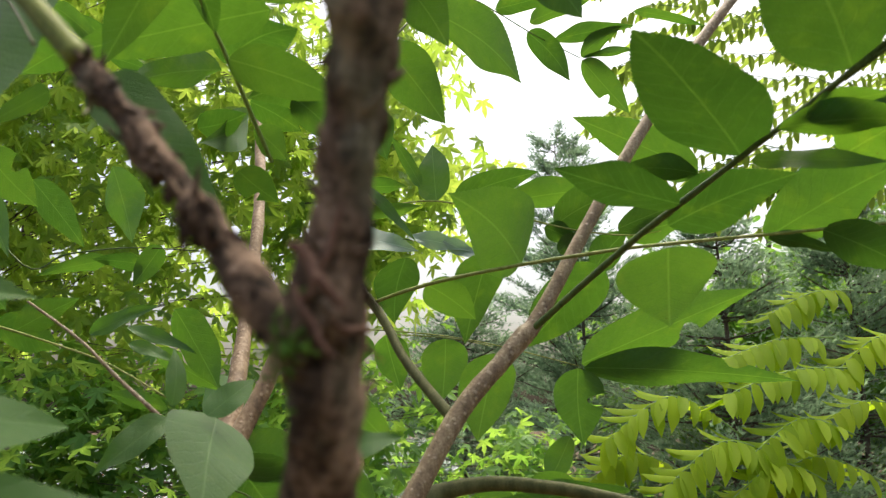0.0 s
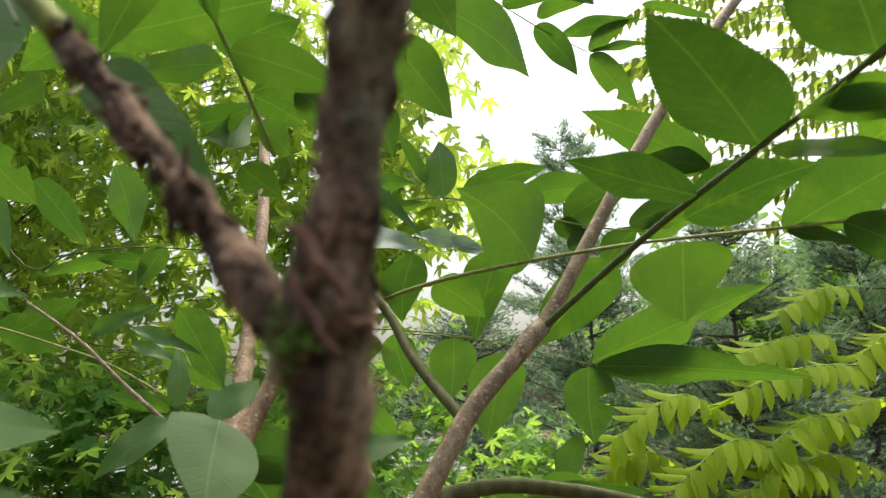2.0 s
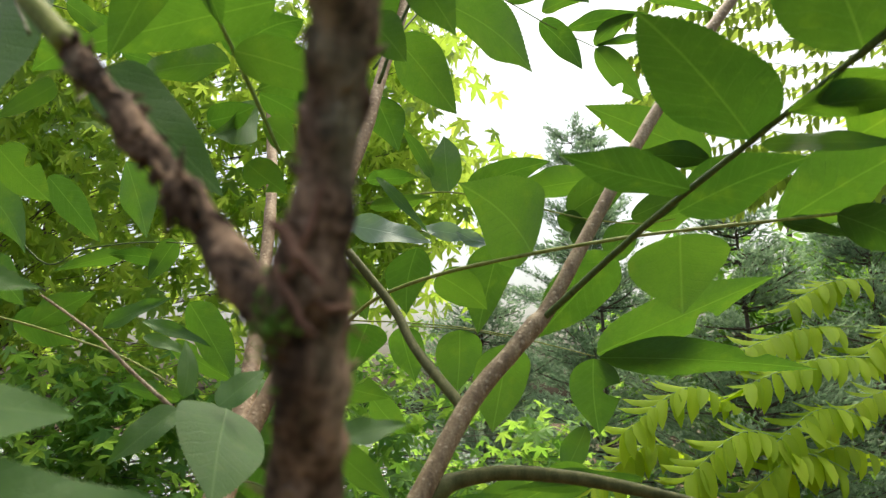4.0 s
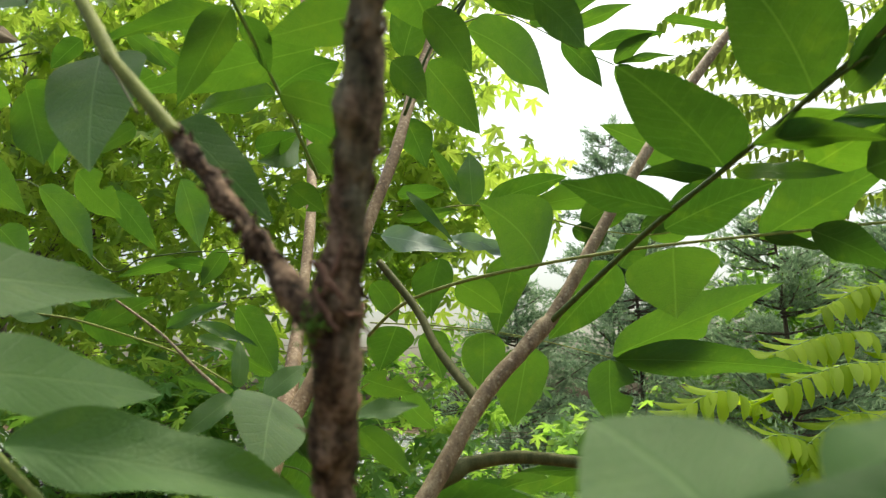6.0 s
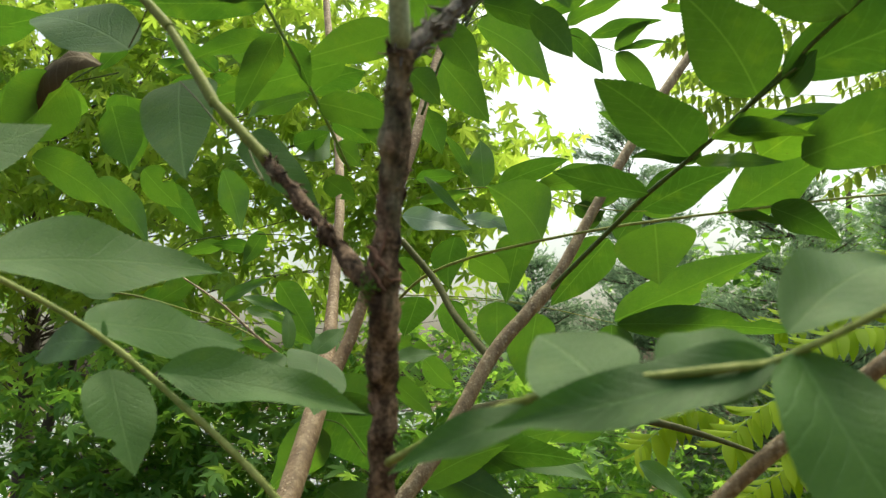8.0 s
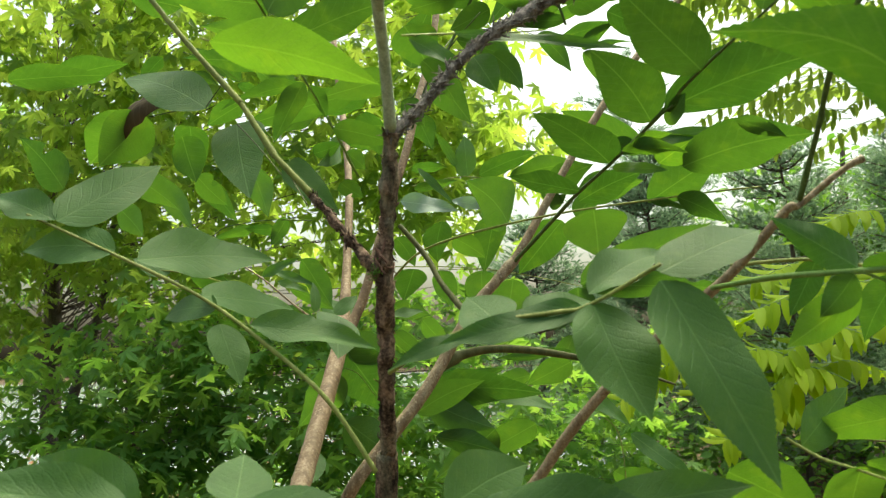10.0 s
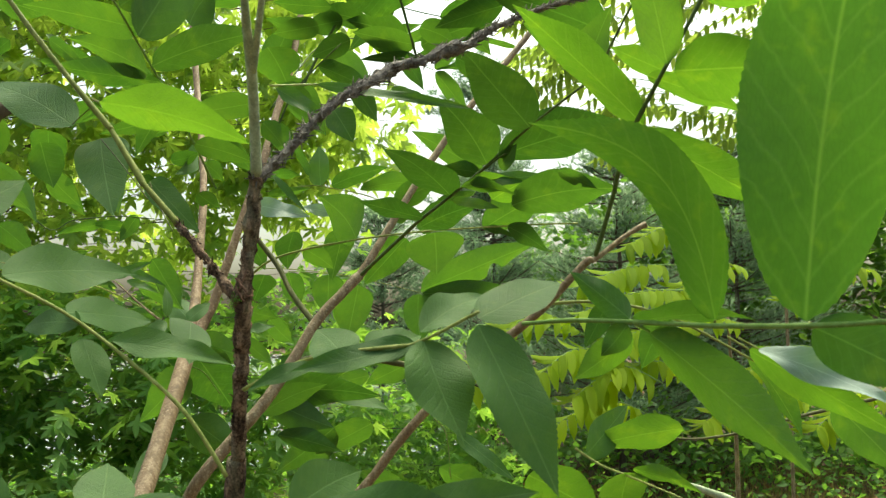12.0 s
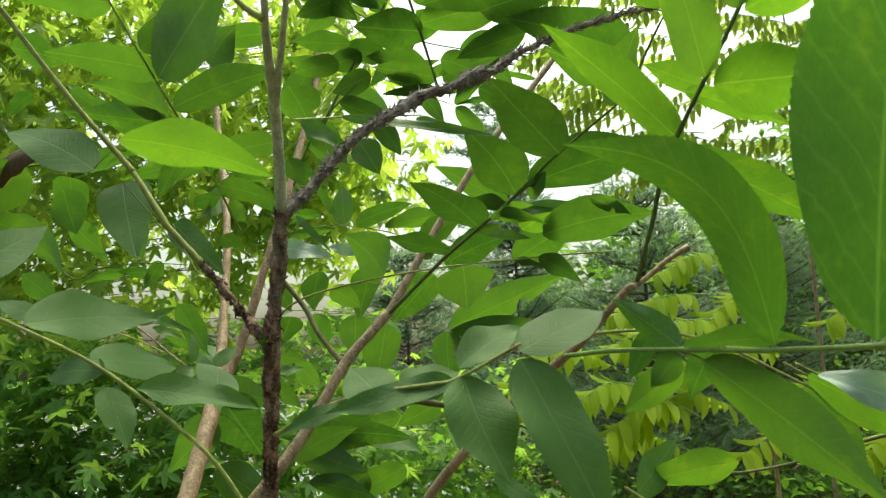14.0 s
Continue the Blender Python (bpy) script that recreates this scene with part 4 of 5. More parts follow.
leaf_h_long = compound_leaf([(0.288, 0.065, 1.492), (0.299, 0.060, 1.485)], 0.0011, 0.0009, [
    ((0.299, 0.060, 1.484), (0.373, -0.050, 1.398), 0.047, 80),
    ((0.296, 0.090, 1.480), (0.247, 0.100, 1.452), 0.032, -61)], rachis_green, LIT)
leaf_a = compound_leaf([(-0.314, 0.450, 1.752), (-0.357, 0.450, 1.745)], 0.0008, 0.0006, [
    ((-0.358, 0.445, 1.744), (-0.416, 0.440, 1.690), 0.070, -33),
    ((-0.494, 0.500, 1.674), (-0.548, 0.500, 1.744), 0.052, -76),
    ((-0.519, 0.500, 1.811), (-0.411, 0.500, 1.851), 0.044, 30),
    ((-0.540, 0.450, 1.803), (-0.415, 0.450, 1.804), 0.037, 38)], rachis_dark)
leaf_h = compound_leaf([(0.222, 0.170, 1.493), (0.251, 0.120, 1.495), (0.287, 0.070, 1.493), (0.320, 0.000, 1.489), (0.354, -0.070, 1.488), (0.378, -0.110, 1.490), (0.417, -0.140, 1.495)], 0.0022, 0.0015, [
    ((0.287, 0.070, 1.495), (0.257, 0.120, 1.535), 0.025, -100),
    ((0.290, 0.070, 1.492), (0.355, 0.000, 1.508), 0.034, 23),
    ((0.356, -0.070, 1.487), (0.420, -0.081, 1.452), 0.039, 81),
    ((0.285, 0.070, 1.491), (0.269, 0.089, 1.466), 0.021, -67)], rachis_green)
leaf_h_large = compound_leaf([(0.355, -0.068, 1.486), (0.354, -0.070, 1.490)], 0.0012, 0.001, [
    ((0.351, -0.070, 1.491), (0.390, -0.100, 1.786), 0.105, 55)], rachis_pale, OBOVATE)
leaf_h_curved = compound_leaf([(0.325, 0.004, 1.488), (0.325, 0.000, 1.493)], 0.001, 0.0009, [
    ((0.325, 0.000, 1.493), (0.218, 0.060, 1.650), 0.058, -52)], rachis_pale, CURVED)
leaf_h_low = compound_leaf([(0.244, 0.200, 1.512), (0.309, 0.200, 1.514), (0.369, 0.200, 1.500), (0.424, 0.200, 1.473), (0.485, 0.200, 1.439), (0.540, 0.200, 1.409)], 0.0016, 0.001, [
    ((0.446, 0.200, 1.463), (0.506, 0.200, 1.399), 0.031, 23),
    ((0.369, 0.200, 1.499), (0.354, 0.238, 1.450), 0.031, -49),
    ((0.309, 0.200, 1.514), (0.291, 0.216, 1.472), 0.022, -67),
    ((0.529, 0.200, 1.417), (0.595, 0.200, 1.351), 0.041, 70)], rachis_pale)
branch_part("twig", [(0.537, 0.620, 1.271), (0.567, 0.620, 1.261), (0.618, 0.620, 1.242), (0.669, 0.620, 1.217), (0.729, 0.620, 1.188)], [0.0021, 0.0050, 0.0058, 0.0058, 0.0067], bark_grey, 0.0012, "lichen-crusted grey twig")
branch_part("twig", [(0.760, 1.300, 1.251), (0.848, 1.300, 1.244), (0.972, 1.300, 1.260), (1.097, 1.300, 1.292), (1.296, 1.300, 1.333)], [0.0020, 0.0026, 0.0033, 0.0040, 0.0047], bark_olive, 0.0003, "")
leaf_z = compound_leaf([(-0.201, 0.020, 1.354), (-0.149, 0.020, 1.363), (-0.100, 0.030, 1.365), (-0.061, 0.050, 1.357), (0.027, 0.080, 1.352)], 0.0018, 0.0012, [
    ((-0.148, 0.020, 1.365), (-0.223, 0.023, 1.401), 0.040, 69),
    ((-0.094, 0.033, 1.366), (-0.105, 0.079, 1.391), 0.040, -8),
    ((-0.145, 0.020, 1.363), (-0.236, -0.030, 1.395), 0.038, 43),
    ((-0.093, 0.030, 1.364), (0.036, -0.020, 1.355), 0.049, -21),
    ((0.027, 0.080, 1.352), (0.084, 0.147, 1.373), 0.048, -64),
    ((0.035, 0.080, 1.348), (0.172, 0.040, 1.358), 0.050, -41),
    ((0.121, 0.080, 1.351), (0.197, 0.020, 1.378), 0.035, -62)], rachis_pale)
leaf_y = compound_leaf([(-0.089, 0.700, 1.379), (-0.071, 0.720, 1.395), (-0.004, 0.740, 1.411)], 0.001, 0.0008, [
    ((-0.071, 0.720, 1.395), (0.102, 0.720, 1.408), 0.061, 58),
    ((-0.071, 0.718, 1.390), (0.033, 0.718, 1.343), 0.050, 97),
    ((-0.055, 0.725, 1.394), (0.049, 0.725, 1.430), 0.038, 62),
    ((-0.004, 0.740, 1.413), (0.121, 0.740, 1.376), 0.045, -44),
    ((-0.051, 0.702, 1.335), (0.047, 0.702, 1.315), 0.035, 77),
    ((0.032, 0.740, 1.341), (-0.046, 0.838, 1.274), 0.061, -64)], rachis_dark)
leaf_y_left = compound_leaf([(-0.212, 0.800, 1.435), (-0.183, 0.800, 1.426), (-0.154, 0.800, 1.389)], 0.001, 0.0008, [
    ((-0.202, 0.800, 1.462), (-0.162, 0.954, 1.358), 0.083, 43),
    ((-0.203, 0.800, 1.352), (-0.128, 0.882, 1.277), 0.063, 73),
    ((-0.210, 0.800, 1.425), (-0.293, 0.903, 1.352), 0.063, -48),
    ((-0.197, 0.800, 1.471), (-0.153, 0.917, 1.451), 0.055, 77),
    ((-0.194, 0.800, 1.499), (-0.264, 0.914, 1.550), 0.055, -134),
    ((-0.229, 0.750, 1.309), (-0.245, 0.659, 1.269), 0.040, 40)], rachis_dark)
dry.matrix_local = leaflet_matrix((-0.325, 0.440, 1.755), (-0.415, 0.440, 1.728), 0.10, 60)

# ---- the wood around ----
def scatter_leaves(shape, places, sizes, rng, down=0.35, spread=1.0):
    """Copies of a flat leaf outline at the places, turned at random with their faces mostly up, as vertices and faces."""
    verts, faces, k = [], [], len(shape)
    for p, s in zip(places, sizes):
        yaw, tilt, roll = rng.uniform(0, math.tau), rng.gauss(-down, 0.35 * spread), rng.gauss(0, 0.4 * spread)
        m = Euler((tilt, roll, yaw), "XYZ").to_matrix()
        start = len(verts)
        for x, y in shape:
            verts.append(m @ Vector((x * s, y * s, -0.25 * s * (x * x + 0.5 * y * y))) + p)
        for i in range(1, k - 1):
            faces.append((start, start + i, start + i + 1))
    return verts, faces


def maple_shape():
    """A deeply cut five-lobed leaf, about 1 long, fanned from its stalk."""
    pts = [(0.0, 0.0)]
    for ang, r, w in ((-105, 0.45, 12), (-52, 0.80, 11), (0, 1.0, 10), (52, 0.80, 11), (105, 0.45, 12)):
        for da, rr in ((-w * 1.7, 0.55), (-w * 0.9, 0.72), (0, 1.0), (w * 0.9, 0.72), (w * 1.7, 0.55)):
            a = radians(ang + da)
            pts.append((r * rr * math.sin(a), r * rr * math.cos(a) + 0.05))
        a = radians(ang + 26)
        pts.append((0.27 * math.sin(a), 0.27 * math.cos(a) + 0.05))
    return pts[:-1]


OVAL = [(0, 0), (0.2, 0.25), (0.24, 0.5), (0.13, 0.8), (0, 1), (-0.13, 0.8), (-0.24, 0.5), (-0.2, 0.25)]
MAPLE = maple_shape()


def in_ball(rng, c, r):
    while True:
        q = Vector((rng.uniform(-1, 1), rng.uniform(-1, 1), rng.uniform(-1, 1)))
        if q.length < 1:
            return Vector(c) + Vector((q.x * r[0], q.y * r[1], q.z * r[2]))


def broadleaf(name, label, seed, foot, height, thick, crowns, clusters, per, size, shape, mat, group="", spread=0.28, down=0.35, gaps=()):
    """A tree: trunk, limbs out to leafy twigs, and a crown of single leaves in loose sprays."""
    rng = random.Random(seed)
    t = thing(name, label, "tree", group, at=foot)
    f = Vector(foot)
    top = f + Vector((rng.uniform(-0.3, 0.3), rng.uniform(-0.3, 0.3), height))
    trunk_pts = [f - Vector((0, 0, 0.15)), f.lerp(top, 0.3) + Vector((rng.uniform(-.1, .1), rng.uniform(-.1, .1), 0)), f.lerp(top, 0.65), top]
    v, fc = tube(trunk_pts, [thick, thick * 0.8, thick * 0.5, thick * 0.12], 10, 6, thick * 0.12, 6)
    part("trunk", mesh_from("trunk", v, fc, bark_trunk), t)
    v, fc, places, sizes = [], [], [], []
    weight = [c[3] if len(c) > 3 else 1 for c in crowns]
    for k in range(clusters):
        c = rng.choices(crowns, weight)[0]
        q = in_ball(rng, c[0], c[1])
        z = min(max(f.z + 0.3 * height, q.z - rng.uniform(0.2, 0.9)), f.z + height * 0.95)
        s = f.lerp(top, (z - f.z) / height)
        mid = s.lerp(q, 0.5) + Vector((rng.uniform(-.15, .15), rng.uniform(-.15, .15), rng.uniform(0.0, 0.25)))
        if k % 3 == 0:
            tube([s, mid, q], [thick * 0.09, thick * 0.05, 0.002], 4, 3, 0, 1, v, fc)
        drift = Vector((rng.uniform(-1, 1), rng.uniform(-1, 1), rng.uniform(-0.7, 0.2))).normalized()
        for i in range(per):
            a = rng.random()
            places.append(q + drift * (a * spread * 1.6) + Vector((rng.gauss(0, spread * 0.4), rng.gauss(0, spread * 0.4), rng.gauss(0, spread * 0.22))))
            sizes.append(size * rng.uniform(0.6, 1.2))
    tagged(part("limb", mesh_from("limb", v, fc, bark_trunk), t), kind="stuff")
    kept = [k for k, q in enumerate(places) if all(math.hypot(q.x - g[0], q.z - g[1]) > g[2] for g in gaps)]
    lv, lf = scatter_leaves(shape, [places[k] for k in kept], [sizes[k] for k in kept], rng, down)
    tagged(part("crown", mesh_from("crown", lv, lf, mat, False), t), kind="stuff")
    return t


def cedar(seed, foot, height, radius, fill=34, group="cedars", coarse=1.0, taper=0.7):
    """A ragged evergreen: trunk, thin boughs and many scale-leaved sprays."""
    rng = random.Random(seed)
    t = thing("cedar", "ragged grey-green cedar with open feathery boughs", "tree", group, at=foot)
    f = Vector(foot)
    v, fc = tube([f - Vector((0, 0, 0.1)), f + Vector((0.05, 0, height * 0.5)), f + Vector((0, 0.05, height))], [0.036, 0.024, 0.006], 8, 6, 0.004, 8)
    part("trunk", mesh_from("trunk", v, fc, bark_trunk), t)
    v, fc, sv, sf = [], [], [], []
    n = int(height * fill)
    for k in range(n):
        h = rng.uniform(0.08, 0.99)
        reach = radius * (1 - h) ** taper * rng.uniform(0.55, 1.1) + 0.12
        a = rng.uniform(0, math.tau)
        s = f + Vector((0, 0, h * height))
        way = Vector((math.cos(a), math.sin(a), rng.uniform(0.05, 0.5)))
        e = s + way * reach
        tube([s, s.lerp(e, 0.5) - Vector((0, 0, 0.04)), e], [0.012, 0.008, 0.003], 4, 2, 0, 1, v, fc)
        for i in range(int(40 + reach * 80)):
            b = s.lerp(e, rng.uniform(0.25, 1.05)) + Vector((rng.gauss(0, .06), rng.gauss(0, .06), rng.gauss(0, .05)))
            w = (way + Vector((rng.gauss(0, .7), rng.gauss(0, .7), rng.gauss(0.25, .5)))).normalized()
            side = w.cross(Vector((rng.gauss(0, 1), rng.gauss(0, 1), rng.gauss(0, 1)))).normalized()
            ln = rng.uniform(0.05, 0.12) * coarse
            c = len(sv)
            # a spray: stem and three fingers
            for d, l2, wd in ((0, 1, .009), (0.5, 0.7, .007), (-0.5, 0.7, .007)):
                q = (w + side * d).normalized()
                u = q.cross(side if d == 0 else w).normalized()
                c = len(sv)
                sv += [b + u * wd * coarse, b + q * ln * l2, b - u * wd * coarse]
                sf.append((c, c + 1, c + 2))
    tagged(part("bough", mesh_from("bough", v, fc, bark_trunk), t), kind="stuff")
    tagged(part("foliage", mesh_from("foliage", sv, sf, cedar_green, False), t), kind="stuff")
    return t


def frond_plant(name, label, seed, foot, height, fronds, leaf, group="", pairs=11, size=0.11, hang=0.1, droop=(0.25, 0.75), single=999):
    """A slender sapling whose long fronds each carry many paired leaflets. fronds: where each one starts, ends and how it hangs."""
    rng = random.Random(seed)
    t = thing(name, label, "sapling", group, at=foot)
    f = Vector(foot)
    v, fc = tube([f - Vector((0, 0, 0.1)), f + Vector((0.03, 0.02, height * 0.5)), f + Vector((0, 0, height))], [0.015, 0.012, 0.006], 8, 6, 0.001, 20)
    part("stem", mesh_from("stem", v, fc, bark_brown), t)
    jv, jf, jr, jg = [], [], [], []
    for k, (s, e, sag) in enumerate(fronds):
        joined = k >= single
        s, e = Vector(s), Vector(e)
        mid = s.lerp(e, 0.5) + Vector((0, 0, sag))
        v, fc = tube([s, mid, e], [0.004, 0.003, 0.0015], 5, 6, 0, 1, jr if joined else None, jg if joined else None)
        line = [q for q, r in spline([s, mid, e], [1, 1, 1], 16)]
        stalk = None if joined else part("frond", mesh_from("frond", v, fc, rachis_green), t)
        for i in range(pairs):
            a = 0.22 + 0.78 * i / (pairs - 1)
            j = min(int(a * (len(line) - 1)), len(line) - 2)
            b = line[j]
            w = (line[j + 1] - b).normalized()
            out = w.cross(Vector((0, 0, 1))).normalized()
            for sg in (1, -1):
                near = out.y * sg < 0
                y = (out * sg * (0.55 if near else 0.8) + w * 0.35 + Vector((rng.gauss(0, 0.1), rng.gauss(0, 0.1), -rng.uniform(*droop) if near else rng.uniform(-0.5, hang)))).normalized()
                x = (w - y * w.dot(y)).normalized()
                ln = size * rng.uniform(0.85, 1.15) * (1 - 0.35 * abs(a - 0.55))
                m = Matrix((x, y, x.cross(y))).transposed().to_4x4()
                m.translation = b
                m = m @ Matrix.Diagonal((ln, ln, ln, 1))
                if joined:
                    c0 = len(jv)
                    jv += [m @ p.co for p in leaf.vertices]
                    jf += [tuple(c0 + c for c in f.vertices) for f in leaf.polygons]
                else:
                    part("leaflet", leaf, stalk, "", m)
    if jv:
        tagged(part("foliage_stalk", mesh_from("frond", jr, jg, rachis_green), t), kind="stuff")
        tagged(part("foliage", mesh_from("foliage", jv, jf, leaf.materials[0]), t), kind="stuff")
    return t


def small_leaflet(mat, wide=1.25, shape=OVAL):
    """A narrow frond leaflet, 1 long, drooping and folded along its rib."""
    vs = [(x * wide, y, 0.3 * abs(x) - 0.22 * y * y) for x, y in shape]
    vs += [(0, y, -0.22 * y * y) for y in (0.25, 0.5, 0.8)]
    return mesh_from("leaflet", vs, [(0, 1, 8), (1, 2, 9, 8), (2, 3, 10, 9), (3, 4, 10), (0, 8, 7), (8, 9, 6, 7), (9, 10, 5, 6), (10, 4, 5)], mat)


OBLONG = [(0, 0), (0.18, 0.12), (0.24, 0.42), (0.19, 0.74), (0, 1), (-0.19, 0.74), (-0.24, 0.42), (-0.18, 0.12)]
SUMAC_LEAF, LOCUST_LEAF = small_leaflet(frond_green, 0.66, OBLONG), small_leaflet(locust_green, 0.72, OBLONG)

# ground: one sheet to the horizon, a little uneven, rising slightly behind
gv, gf, gn = [], [], 90
for i in range(gn + 1):
    for j in range(gn + 1):
        x = math.copysign((abs(i / gn - 0.5) * 2) ** 2.6, i - gn / 2) * 600
        y = math.copysign((abs(j / gn - 0.5) * 2) ** 2.6, j - gn / 2) * 600
        bank = -1.6 * min(max((y - 9.0 - 10.0 * max(x - 2.0, 0)) / 5.0, 0.0), 1.0) * min(max((110 - y) / 10, 0.0), 1.0)
        gv.append((x, y, bank + 0.10 * noise.noise(Vector((x * 0.3, y * 0.3, 0))) + 0.03 * noise.noise(Vector((x * 1.7, y * 1.7, 3)))))
for i in range(gn):
    for j in range(gn):
        a = i * (gn + 1) + j
        gf.append((a, a + gn + 1, a + gn + 2, a + 1))
tagged(new("ground", mesh_from("ground", gv, gf, soil)), "bare brown woodland soil under leaf litter", "ground", "", "structure")
# still water beyond the bank
tagged(new("water", mesh_from("water", [(-300, 9, -0.75), (300, 9, -0.75), (300, 125, -0.75), (-300, 125, -0.75)], [(0, 1, 2, 3)], water_mat)), "still water that mirrors the sky beyond the bank, sky glint also put into its pale colour", "water", "", "structure")
rng = random.Random(5)
places = [Vector((rng.uniform(-9, 12), rng.uniform(-4, 22), 0.06 + rng.uniform(0, 0.05))) for i in range(9000)]
lv, lf = scatter_leaves(OVAL, places, [rng.uniform(0.05, 0.13) for p in places], rng, 0.0)
tagged(new("leaf_litter", mesh_from("leaf_litter", lv, lf, litter, False)), "dry reddish brown fallen leaves on the ground", "leaf litter", "", "stuff")

# maples on the left: a near bright one, one behind and lower coloured as shaded
broadleaf("maple", "maple with bright yellow-green deeply cut leaves", 1, (-3.4, 5.2, 0), 5.2, 0.07,
          [((-2.35, 4.6, 2.75), (2.25, 0.65, 1.25), 0, 4.5), ((-0.45, 4.8, 3.15), (0.8, 0.7, 0.8), 0, 0.8), ((-2.4, 4.6, 4.0), (2.6, 0.8, 0.6), 0, 2.4)], 740, 12, 0.112, MAPLE, maple_green, "maples", 0.26, 0.9, ((-3.0, 1.86, 0.2), (-2.72, 1.8, 0.12), (-1.45, 1.72, 0.1)))
broadleaf("maple", "maple with dense mid-green leaves, shade put into their colour", 2, (-3.05, 4.75, 0), 3.0, 0.05,
          [((-1.85, 4.0, 1.15), (1.5, 0.45, 0.75), 0, 4), ((-0.6, 5.0, 1.2), (0.9, 0.5, 0.85), 0, 1.7), ((0.5, 5.6, 0.95), (0.7, 0.4, 0.6), 0, 1.0)], 460, 13, 0.105, MAPLE, maple_shade, "maples", 0.24, 0.5, ((-3.0, 1.86, 0.2), (-2.72, 1.8, 0.12), (-1.45, 1.72, 0.1)))
# wood behind; trees beside and behind the camera are unseen, added to close the place
for k, (x, y, h) in enumerate(((4.2, 10.5, 4.1), (7.0, 11, 5.5), (10.5, 10, 9), (-13, 3, 6), (9.5, 4, 8), (-11, -7, 6), (0, -14, 6), (11, -7, 6))):
    broadleaf("wood_tree", "tall broadleaf tree in the wood behind", 20 + k, (x, y, 0), h, 0.16,
              [((x, y, h * 0.55), (2.4, 1.6, h * 0.42))], 300, 24, 0.2, OVAL, wood_green, "trees of the wood", 0.45)
cedar(3, (2.5, 17.0, 0), 7.6, 1.9, 15, coarse=1.5, taper=0.35)
cedar(4, (2.6, 7.4, 0), 3.4, 1.5)
cedar(5, (4.2, 8.2, 0), 3.75, 1.5)
cedar(6, (0.2, 8.6, 0), 2.9, 1.3)
cedar(10, (1.5, 8.7, 0), 3.7, 1.4)
# saplings with long fronds on the right
fronds = [((1.131, 3.100, 1.445), (0.572, 2.900, 1.424), 0.153),
          ((1.610, 3.300, 1.836), (1.060, 3.100, 1.720), 0.038),
          ((1.586, 3.100, 1.698), (1.005, 2.900, 1.585), 0.040),
          ((1.820, 3.500, 2.065), (1.354, 3.300, 1.930), 0.041),
          ((1.510, 3.000, 1.449), (1.039, 2.800, 1.374), 0.096),
          ((1.189, 2.900, 1.371), (0.728, 2.700, 1.286), 0.101),
          ((0.914, 3.100, 1.299), (0.465, 2.900, 1.248), 0.109),
          ((1.368, 2.900, 1.278), (0.921, 2.700, 1.235), 0.100)]
fronds += [((2.564, 3.400, 1.345), (1.829, 3.200, 1.255), 0.136),
           ((2.163, 3.600, 1.522), (1.463, 3.400, 1.415), 0.114),
           ((1.673, 3.100, 1.263), (1.053, 2.900, 1.237), 0.123),
           ((2.798, 3.400, 1.808), (2.148, 3.200, 1.682), 0.084),
           ((2.216, 3.100, 1.151), (1.549, 2.900, 1.109), 0.110),
           ((2.638, 3.100, 1.143), (2.063, 2.900, 1.074), 0.123),
           ((2.004, 3.300, 1.801), (1.508, 3.100, 1.680), 0.094),
           ((1.504, 3.400, 1.085), (0.917, 3.200, 1.040), 0.117)]
frond_plant("sumac_sapling", "slender sapling with long yellow-green feathered leaves", 7, (2.0, 3.6, 0), 1.6, fronds, SUMAC_LEAF, "", 14, 0.15, 0.15, (0.2, 0.6))
rng = random.Random(12)
fronds = []
for k in range(200):
    e = Vector((rng.uniform(0.95, 4.2), rng.uniform(4.3, 5.8), 0))
    e.z = rng.uniform(2.6, 4.7)
    if e.x < 1.3:
        e.z = max(e.z, 3.6)
    s = e + Vector((rng.uniform(0.4, 0.8), rng.uniform(-0.1, 0.5), rng.uniform(0.0, 0.3)))
    fronds.append((s, e, 0.08))
frond_plant("locust_tree", "tree with airy feathered leaves against the sky", 8, (3.4, 5.6, 0), 4.6, fronds, LOCUST_LEAF, "", 8, 0.125, -0.5, (0.9, 1.8), 18)
# thin trunks on the bank and the far shore
for k, (x, y, h) in enumerate(((-3.89, 6.0, 4.2), (-3.28, 6.1, 3.6))):
    broadleaf("bank_tree", "slim dark-trunked tree on the bank", 60 + k, (x, y, 0), h, 0.09, [((x - 1.2, y, h * 0.75), (1.3, 0.9, h * 0.25))], 40, 16, 0.12, MAPLE, maple_shade, "trees on the bank")
rng = random.Random(77)
places = [Vector((rng.uniform(-130, 130), rng.uniform(114, 126), 0)) for i in range(9000)]
for q in places:
    q.z = rng.uniform(-0.3, 2.6 + 1.6 * noise.noise(Vector((q.x * 0.06, 0, 0))))
lv, lf = scatter_leaves(OVAL, places, [rng.uniform(0.9, 2.2) for q in places], rng, 0.3)
tagged(new("far_shore", mesh_from("far_shore", lv, lf, wood_green, False)), "low green trees along the far shore", "trees", "", "stuff")
# low growth under the trees
rng = random.Random(9)


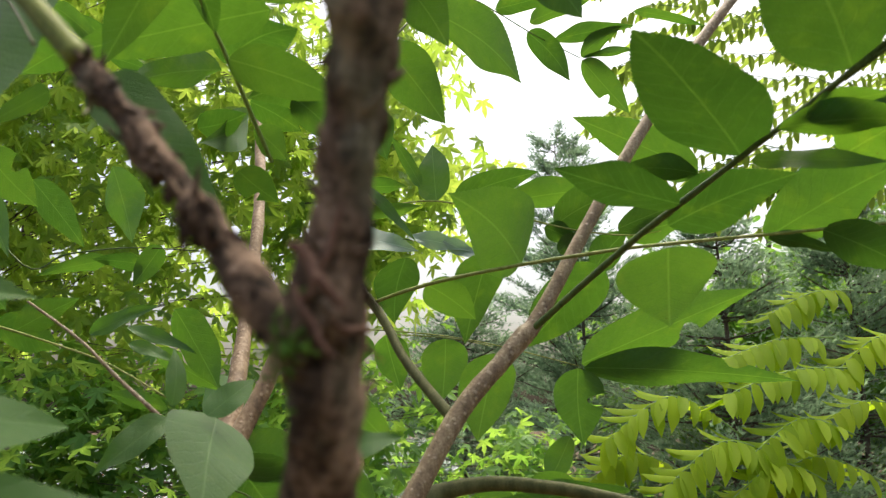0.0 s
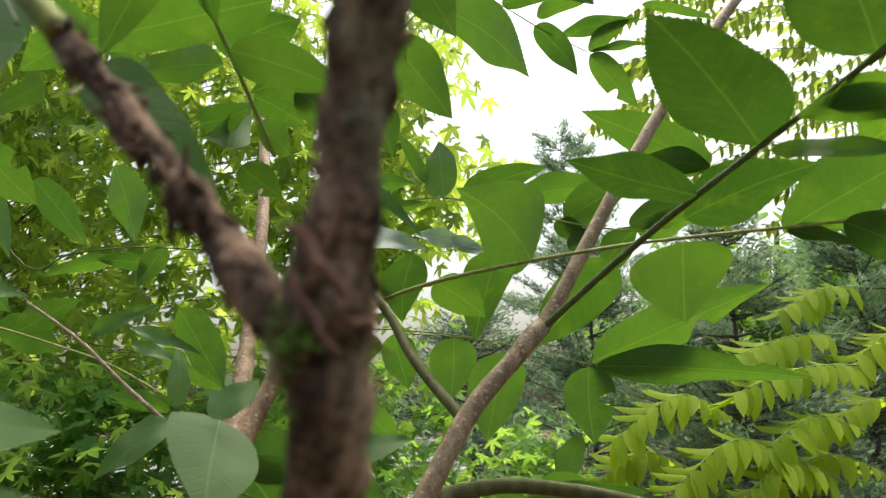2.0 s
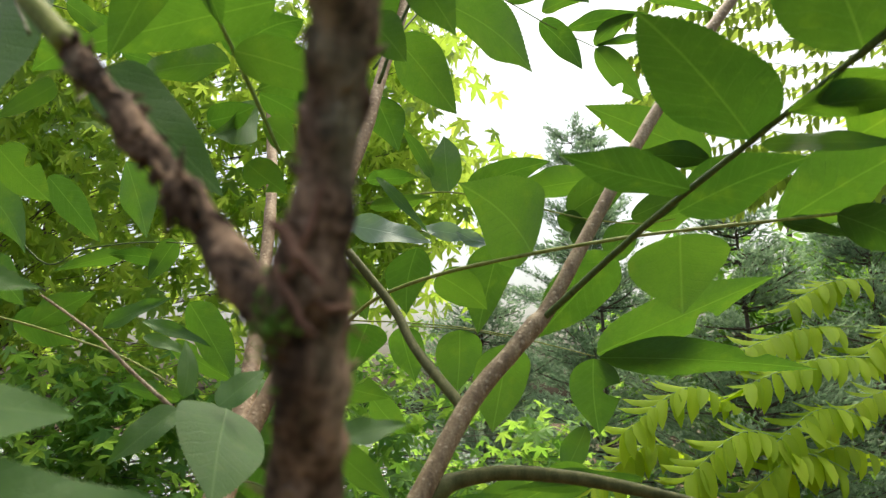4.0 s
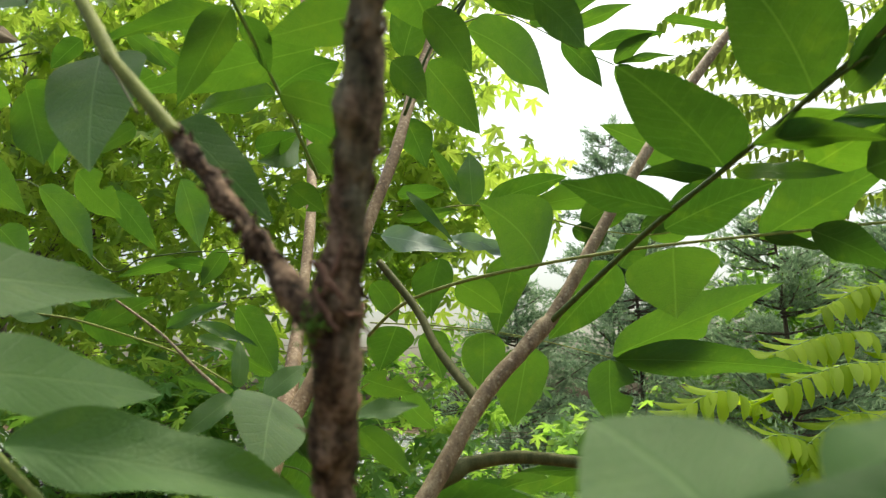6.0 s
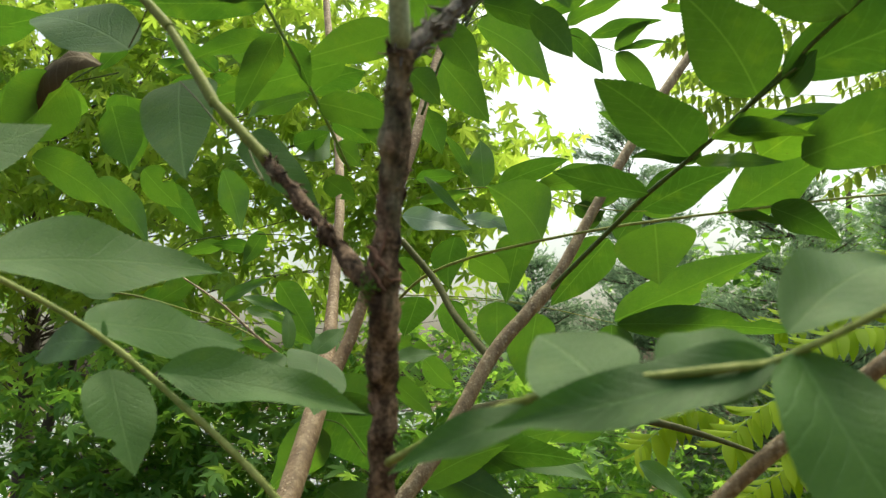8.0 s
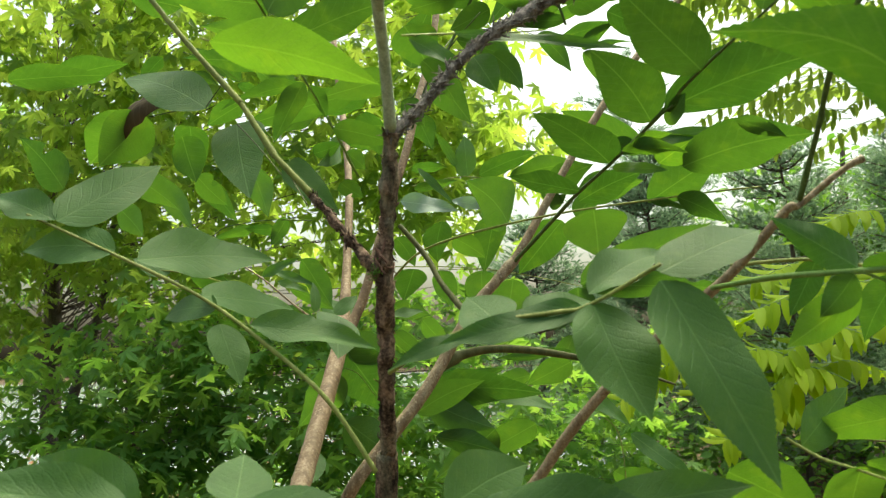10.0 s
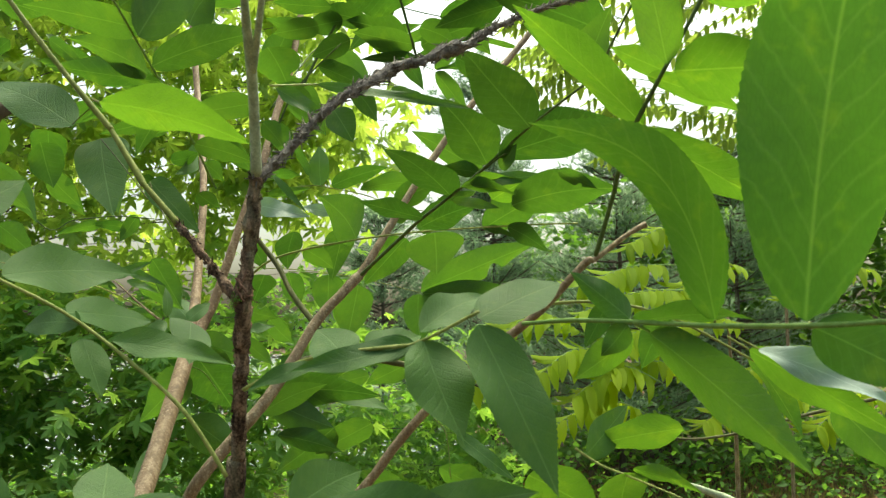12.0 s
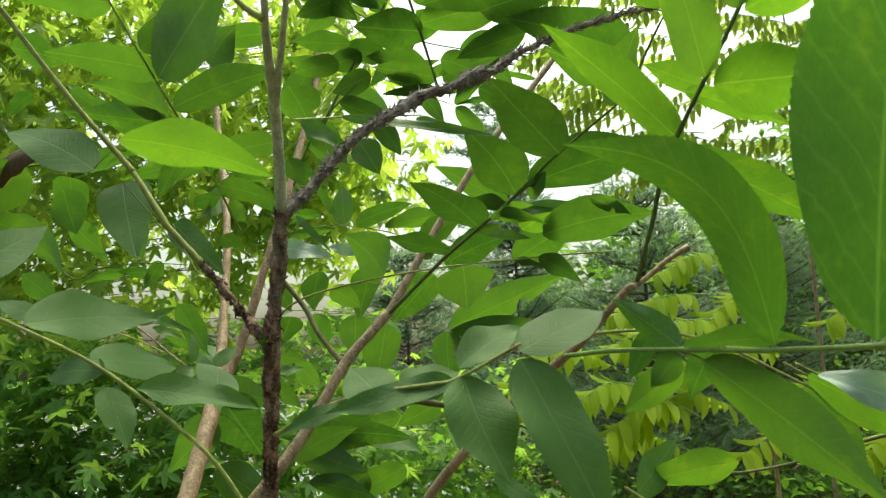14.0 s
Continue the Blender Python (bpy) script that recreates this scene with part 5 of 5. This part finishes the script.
def undergrowth(seed, label, count, xs, ys, zs, size, mat, shape):
    rng = random.Random(seed)
    places, sizes = [], []
    for k in range(count // 14):
        q = Vector((rng.uniform(*xs), rng.uniform(*ys), 0))
        q.z = rng.uniform(*zs) * (0.75 + 0.25 * noise.noise(q * 0.8))
        for i in range(14):
            places.append(q + Vector((rng.gauss(0, .16), rng.gauss(0, .16), rng.gauss(0, .10))))
            sizes.append(size * rng.uniform(0.6, 1.2))
    lv, lf = scatter_leaves(shape, places, sizes, rng, 0.3)
    tagged(new("undergrowth", mesh_from("undergrowth", lv, lf, mat, False)), label, "undergrowth", "", "stuff")


undergrowth(41, "shady green undergrowth of the wood floor", 5000, (-6, 1.5), (4.0, 8.5), (0.02, 0.35), 0.14, wood_green, MAPLE)
undergrowth(42, "mixed green brush of leafy stems", 12000, (0.3, 7), (6.2, 9.5), (0.05, 1.15), 0.10, wood_green, OVAL)
rng = random.Random(19)
bv, bf = [], []
for k in range(9000):
    q = Vector((rng.uniform(0.2, 5.0), rng.uniform(2.2, 7.5), 0))
    q.z = 0.10 * noise.noise(Vector((q.x * 0.3, q.y * 0.3, 0)))
    h, a = rng.uniform(0.08, 0.34) * (0.7 + 0.6 * noise.noise(q * 1.3)), rng.uniform(0, math.tau)
    side, bow = Vector((math.cos(a), math.sin(a), 0)) * 0.004, Vector((rng.gauss(0, 0.3), rng.gauss(0, 0.3), 0)) * h
    c = len(bv)
    bv += [q - side, q + side, q + bow * 0.35 + side * 0.7 + Vector((0, 0, h * 0.6)), q + bow * 0.35 - side * 0.7 + Vector((0, 0, h * 0.6)), q + bow + Vector((0, 0, h))]
    bf += [(c, c + 1, c + 2, c + 3), (c + 3, c + 2, c + 4)]
tagged(new("grass", mesh_from("grass", bv, bf, grass_dry, False)), "thin dry brown and olive grass on the wood floor", "grass", "", "stuff")
undergrowth(43, "sparse low green sprigs among dry leaves", 1800, (0.3, 5), (3.0, 6.2), (0.05, 0.7), 0.07, wood_green, OVAL)
